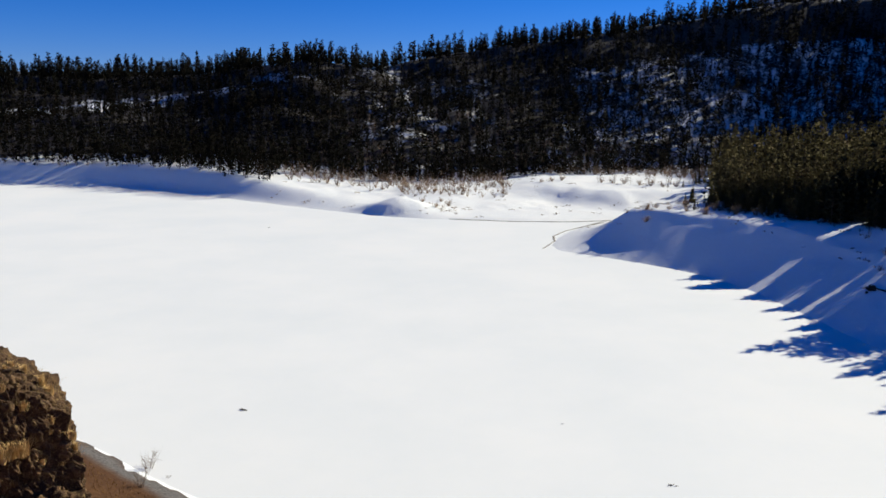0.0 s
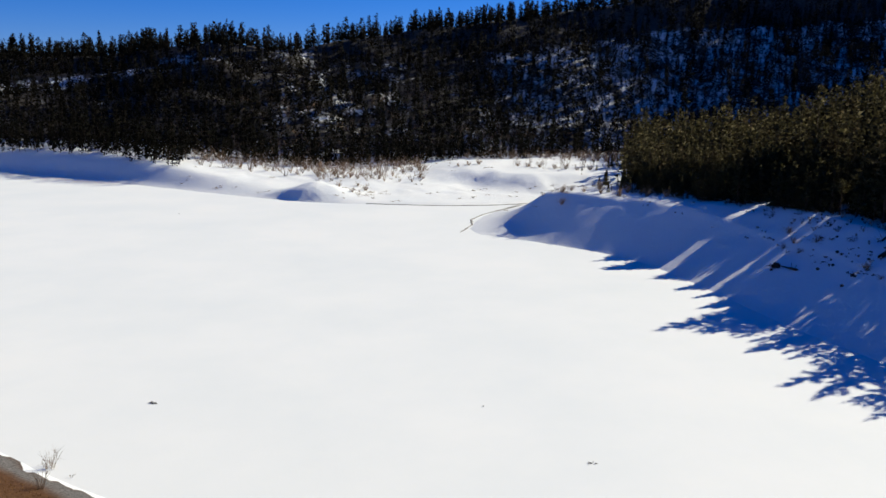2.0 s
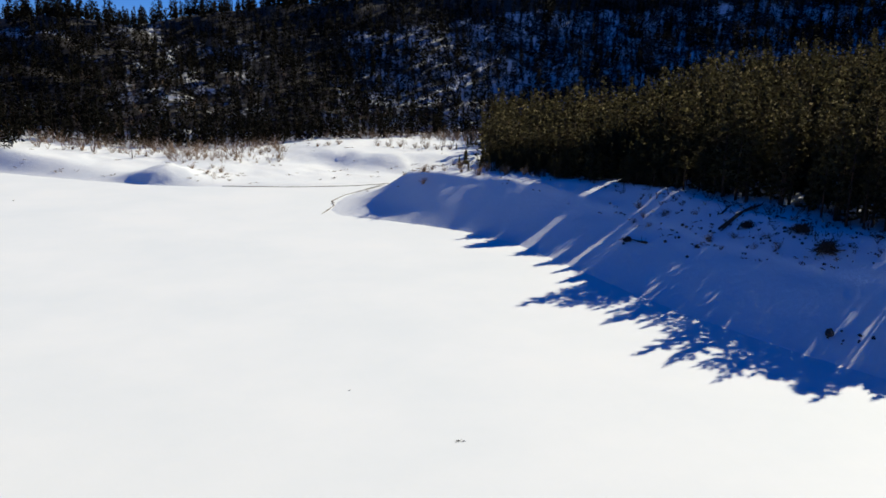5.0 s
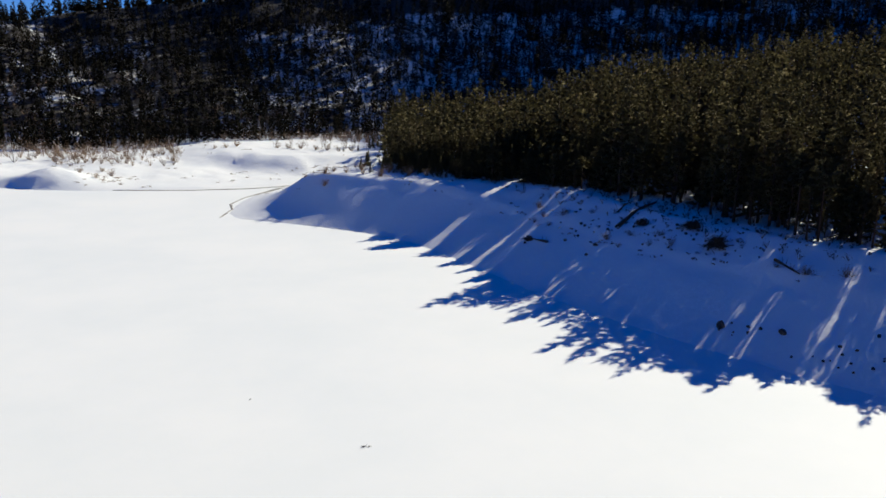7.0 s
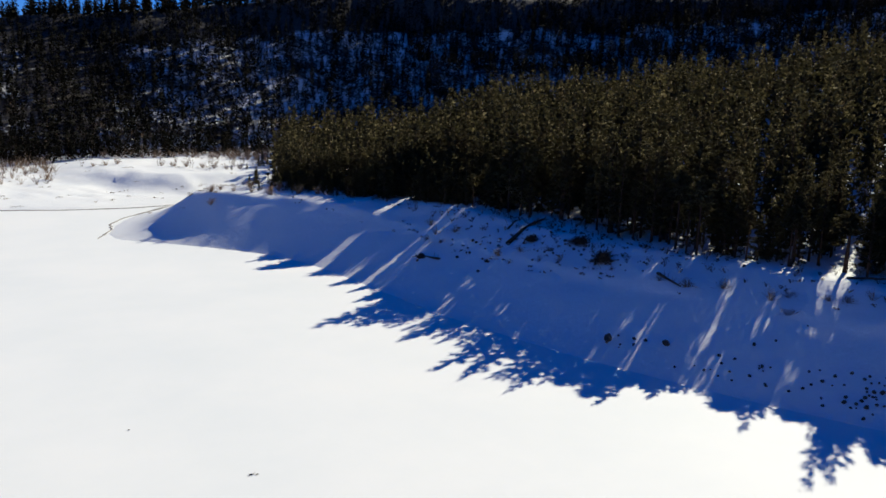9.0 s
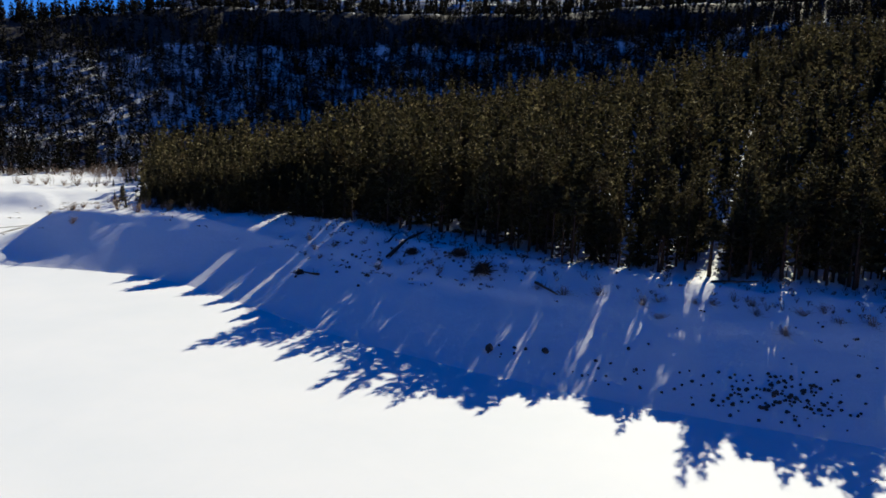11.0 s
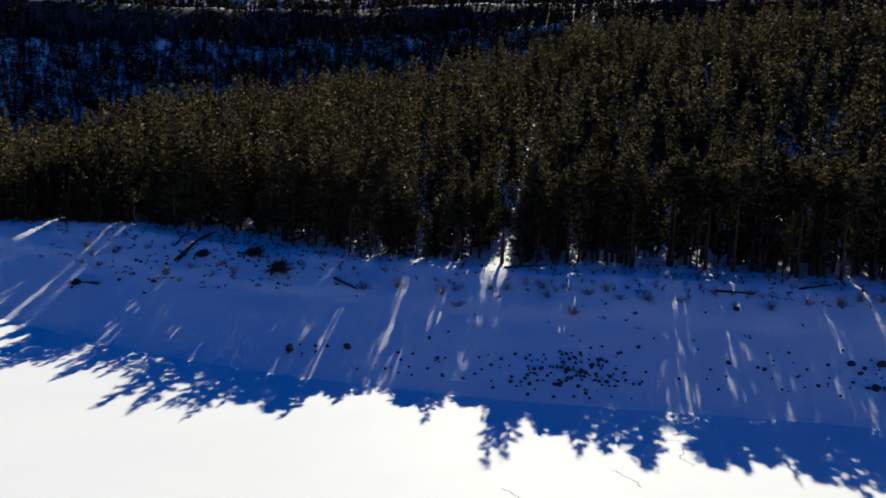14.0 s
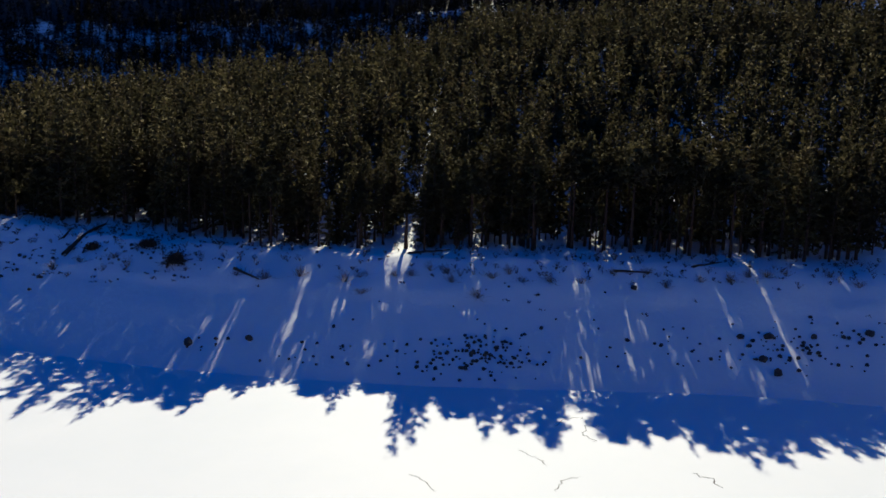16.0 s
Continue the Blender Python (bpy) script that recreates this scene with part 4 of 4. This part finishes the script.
# ---- on the ice ----
def ice_line(name, label, points, width, height, mat, seed, wander=0.5):
    """A crooked low ridge or crack drawn along points on the ice."""
    rng = np.random.default_rng(seed)
    pts = [np.array(points[0], float)]
    for a, b2 in zip(points, points[1:]):
        for k in range(1, 7):
            pts.append(np.array(a) + (np.array(b2) - np.array(a)) * k / 6 + rng.normal(0, wander * 0.3, 2))
    s, n = Soup(), len(pts)
    v = []
    for k, p in enumerate(pts):
        d = pts[min(k + 1, n - 1)] - pts[max(k - 1, 0)]
        d = np.array([-d[1], d[0]]) / (np.linalg.norm(d) + 1e-9)
        w = width * rng.uniform(0.35, 1.0) * (0.25 if k in (0, n - 1) else 1)
        v += [(*(p - d * w / 2), 0.004), (*p, 0.004 + height * rng.uniform(0.6, 1)), (*(p + d * w / 2), 0.004)]
    f = []
    for k in range(n - 1):
        a = 3 * k
        f += [(a, a + 3, a + 4), (a, a + 4, a + 1), (a + 1, a + 4, a + 5), (a + 1, a + 5, a + 2)]
    s.add(v, f)
    return tagged(new(name, s.mesh(name, mat)), label, "ice crack")


ice_line("ice_ridge", "low dark wet ridge where the ice meets the flat", [(2, 285), (25, 281), (45, 281.5), (60, 286)], 1.0, 0.25, M_SAND, 1)
ice_line("ice_ridge", "low dark wet ridge bending round the snowy spit", [(58, 284), (40, 262), (34.5, 251), (33.5, 241), (28.5, 228.5)], 0.8, 0.22, M_SAND, 2)
for n, pts in enumerate([[(74, 47), (75.5, 49.5), (76, 51.5)], [(81, 36.5), (83.5, 37.2), (86, 36)], [(86.5, 40), (88, 42), (88.5, 44.5)], [(96, 38), (97.5, 40), (100, 40.5), (101.5, 39)],
                         [(92, 22), (93.5, 23.5), (94, 25.5)], [(98, 44), (101, 43.5), (103, 42)]]):
    ice_line("ice_crack", "thin dark crooked crack in the lake ice", pts, 0.15, 0.02, M_DEBRIS, 10 + n, 0.6)


def debris(seed, x, y, size):
    """Frozen-in twigs and a stone on the ice."""
    rng = np.random.default_rng(seed)
    s = Soup()
    for _ in range(14):
        c = np.array([x, y, 0.06]) + rng.normal(0, 0.5, 3) * size * (1, 0.5, 0.0)
        w = rng.normal(0, 0.5, 3) * size * (1, 1, 0.25)
        w[2] = abs(w[2])
        s.add(*tube([c, c + w], [0.07 * size, 0.015], 4))
    v, f = tufts(rng, np.array([x, y, 0.15 * size]), np.array([0.3, 0.2, 0.08]) * size, 30, 0.35 * size)
    s.add(v, f)
    tagged(new("driftwood", s.mesh("driftwood", M_DEBRIS)), "small dark tangle of driftwood frozen into the snow", "driftwood", "driftwood on the ice")


for n, (x_, y_, size) in enumerate([(-27, 104.7, 0.55), (25.6, 84, 0.3), (26.2, 83.8, 0.18), (16, 101, 0.15), (-57, 262, 0.3)]):
    debris(120 + n, x_, y_, size)


# ---- lookout rock ----
def crag(half, top, seed, cuts):
    """A rough upright block of rock; top gives its head's height from the outer side inwards."""
    bm = bmesh.new()
    bmesh.ops.create_cube(bm, size=2.0)
    bmesh.ops.subdivide_edges(bm, edges=bm.edges[:], cuts=cuts, use_grid_fill=True)
    shift = Vector((seed, 2.0 * seed, 0.5 * seed))
    for v in bm.verts:
        out = v.co.normalized()
        c = v.co * 0.84 + out * 0.19
        inward = half[0] * (1 - c.x)
        rise = float(np.interp(inward, [p for p, _ in top], [h for _, h in top]))
        q = Vector((c.x * half[0], c.y * half[1], c.z * (rise if c.z > 0 else half[2])))
        tall = (Vector((q.x, q.y, q.z * 0.5)) + shift) / 2.35
        cell, small, fine = noise.voronoi(tall * 0.6), noise.voronoi(tall * 1.9), noise.voronoi(tall * 4.6)
        d = 0.3 * noise.fractal(tall * 0.5, 0.8, 2.1, 5) + 0.5 * min(0.7, cell[0][1] - cell[0][0]) - 0.4 + 0.45 * min(0.5, small[0][1] - small[0][0])
        d += 0.3 * min(0.5, fine[0][1] - fine[0][0]) + 0.12 * noise.fractal(q * 1.4, 0.6, 2.1, 5)
        v.co = q + Vector((out.x, out.y, out.z * 0.6)) * d * 1.9
    return bm_mesh("rock_face", bm, M_CLIFF)


def outcrop():
    """The rough cliff head below the lookout."""
    root = tagged(new("cliff_outcrop"), "rough brown lichen-covered volcanic cliff outcrop", "rock outcrop")
    root.matrix_basis = pose(*OUTCROP, 0, 0, 37)
    face = part("rock_face", crag((6.0, 4.5, 12.0), ((0, 7.4), (0.5, 8.5), (1.3, 9.2), (2.4, 9.8), (3.4, 10.4), (4.0, 11.3), (6, 12.4), (12, 13)), 3, 96), root)
    foot = part("rock_face", crag((2.2, 2.6, 6.0), ((0, 3.4), (1, 4.2), (4, 4.4)), 11, 48), root)
    foot.location = (4.3, -3.6, -0.3)
    rng = np.random.default_rng(77)
    kinds = [rock_mesh("stone", 200 + n, M_CLIFF, 2, 0.6, 0.8) for n in range(5)]
    co = np.zeros(len(face.data.vertices) * 3, np.float32)
    face.data.vertices.foreach_get("co", co)
    co = co.reshape(-1, 3)
    good = np.nonzero((co[:, 2] > 1.0) & (co[:, 1] < 2.5) & (co[:, 0] > -3))[0]
    for n in rng.choice(good, 160, replace=False):
        st = part("stone", kinds[rng.integers(0, 5)], root)
        size = rng.uniform(0.25, 0.7)
        st.matrix_basis = Matrix.Translation(Vector(co[n]) * 0.985) @ pose(0, 0, 0, *rng.uniform(0, 360, 3)) @ Matrix.Scale(size, 4)
    return root, co, good


def grass_tuft(seed, place, size, root=None):
    rng = np.random.default_rng(seed)
    s = Soup()
    for _ in range(70):
        a, lean = rng.uniform(0, 6.28), abs(rng.normal(0, 0.5))
        d = np.array([math.cos(a) * lean, math.sin(a) * lean, 1.0]) * rng.uniform(0.6, 1) * size
        e = d * 0.5 + (0, 0, 0.12 * size)
        foot = rng.normal(0, 0.1, 3) * size * (1, 1, 0)
        w = np.array([-math.sin(a), math.cos(a), 0]) * 0.018 * size
        tip = foot + d * (1, 1, 0.75)
        s.add(np.array([foot - w, foot + w, foot + e + w * 0.7, foot + e - w * 0.7, tip]), [(0, 1, 2), (0, 2, 3), (3, 2, 4)])
    ob = tagged(new("grass_tuft", s.mesh("grass_tuft", M_STRAW)), "dry golden bunchgrass growing on the outcrop", "grass tuft", "bunchgrass on the rocks")
    ob.location = place


OUTCROP = (-26.0, 39.3, 18.2)
rock_root, rock_co, rock_good = outcrop()
rock_rng = np.random.default_rng(303)
for n, k in enumerate(rock_rng.choice(rock_good, 70, replace=False)):
    grass_tuft(300 + n, rock_root.matrix_basis @ Vector(rock_co[k]), rock_rng.uniform(0.35, 0.95))
for n, place in enumerate(((-21.3, 37.3, 24.3), (-21.0, 37.6, 24.3), (-20.8, 37.9, 24.2), (-21.5, 37.1, 24.2))):
    grass_tuft(390 + n, place, 1.3)


def dry_grass():
    rng = np.random.default_rng(91)
    x, y = scatter(rng, -80, 0, 40, 125, 0.85)
    z, s, r, az, t, near, right, left = land(x, y)
    ok = (near > 0.5) & (s > 4) & (s < 40)
    soup = Soup()
    for px, py, pz in zip(x[ok], y[ok], z[ok]):
        n = 5
        a, hgt = rng.uniform(0, 6.28, n), rng.uniform(0.08, 0.26, n)
        c = np.stack([px + rng.normal(0, 0.2, n), py + rng.normal(0, 0.2, n), np.full(n, pz - 0.03)], -1)
        w = np.stack([-np.sin(a), np.cos(a), 0 * a], -1) * 0.05
        tip = c + np.stack([np.cos(a) * 0.3 * hgt, np.sin(a) * 0.3 * hgt, hgt], -1)
        soup.add(np.stack([c - w, c + w, tip], 1).reshape(-1, 3), np.arange(3 * n).reshape(-1, 3))
    tagged(new("dry_grass", soup.mesh("dry_grass", M_DRYGRASS)), "short dry rust-brown grass on the near shore slope", "grass", kind="stuff")


M_DRYGRASS = plain_material("dry_grass", (0.095, 0.046, 0.011), (0.22, 0.12, 0.033), 0.5)
dry_grass()


# ---- small pines by the inlet ----
def small_pines():
    rng = np.random.default_rng(55)
    trunk, crown = pine_meshes(151, 6.0, "young")
    for x, y, k in ((111.5, 359, 0.75), (114, 362, 1.0), (104, 352, 0.45), (117, 364, 0.7), (96, 347, 0.35), (80.5, 227.9, 0.7), (77.5, 228.5, 0.55), (84.3, 222.1, 0.8), (74.1, 227.1, 0.4), (88.1, 216.3, 0.7), (92.2, 211.2, 0.6), (70, 234, 0.5), (73, 238, 0.7), (78, 236, 0.9), (82, 240, 1.0), (75, 243, 0.75), (86, 238, 1.1), (71, 228, 0.45)):
        root = tagged(new("pine_tree"), "small young green pine beside the snowy inlet", "pine tree", "young pines by the inlet")
        root.matrix_basis = pose(x, y, ground_at(x, y), 0, 0, rng.uniform(0, 360)) @ Matrix.Scale(k, 4)
        part("trunk", trunk, root), part("crown", crown, root)


small_pines()
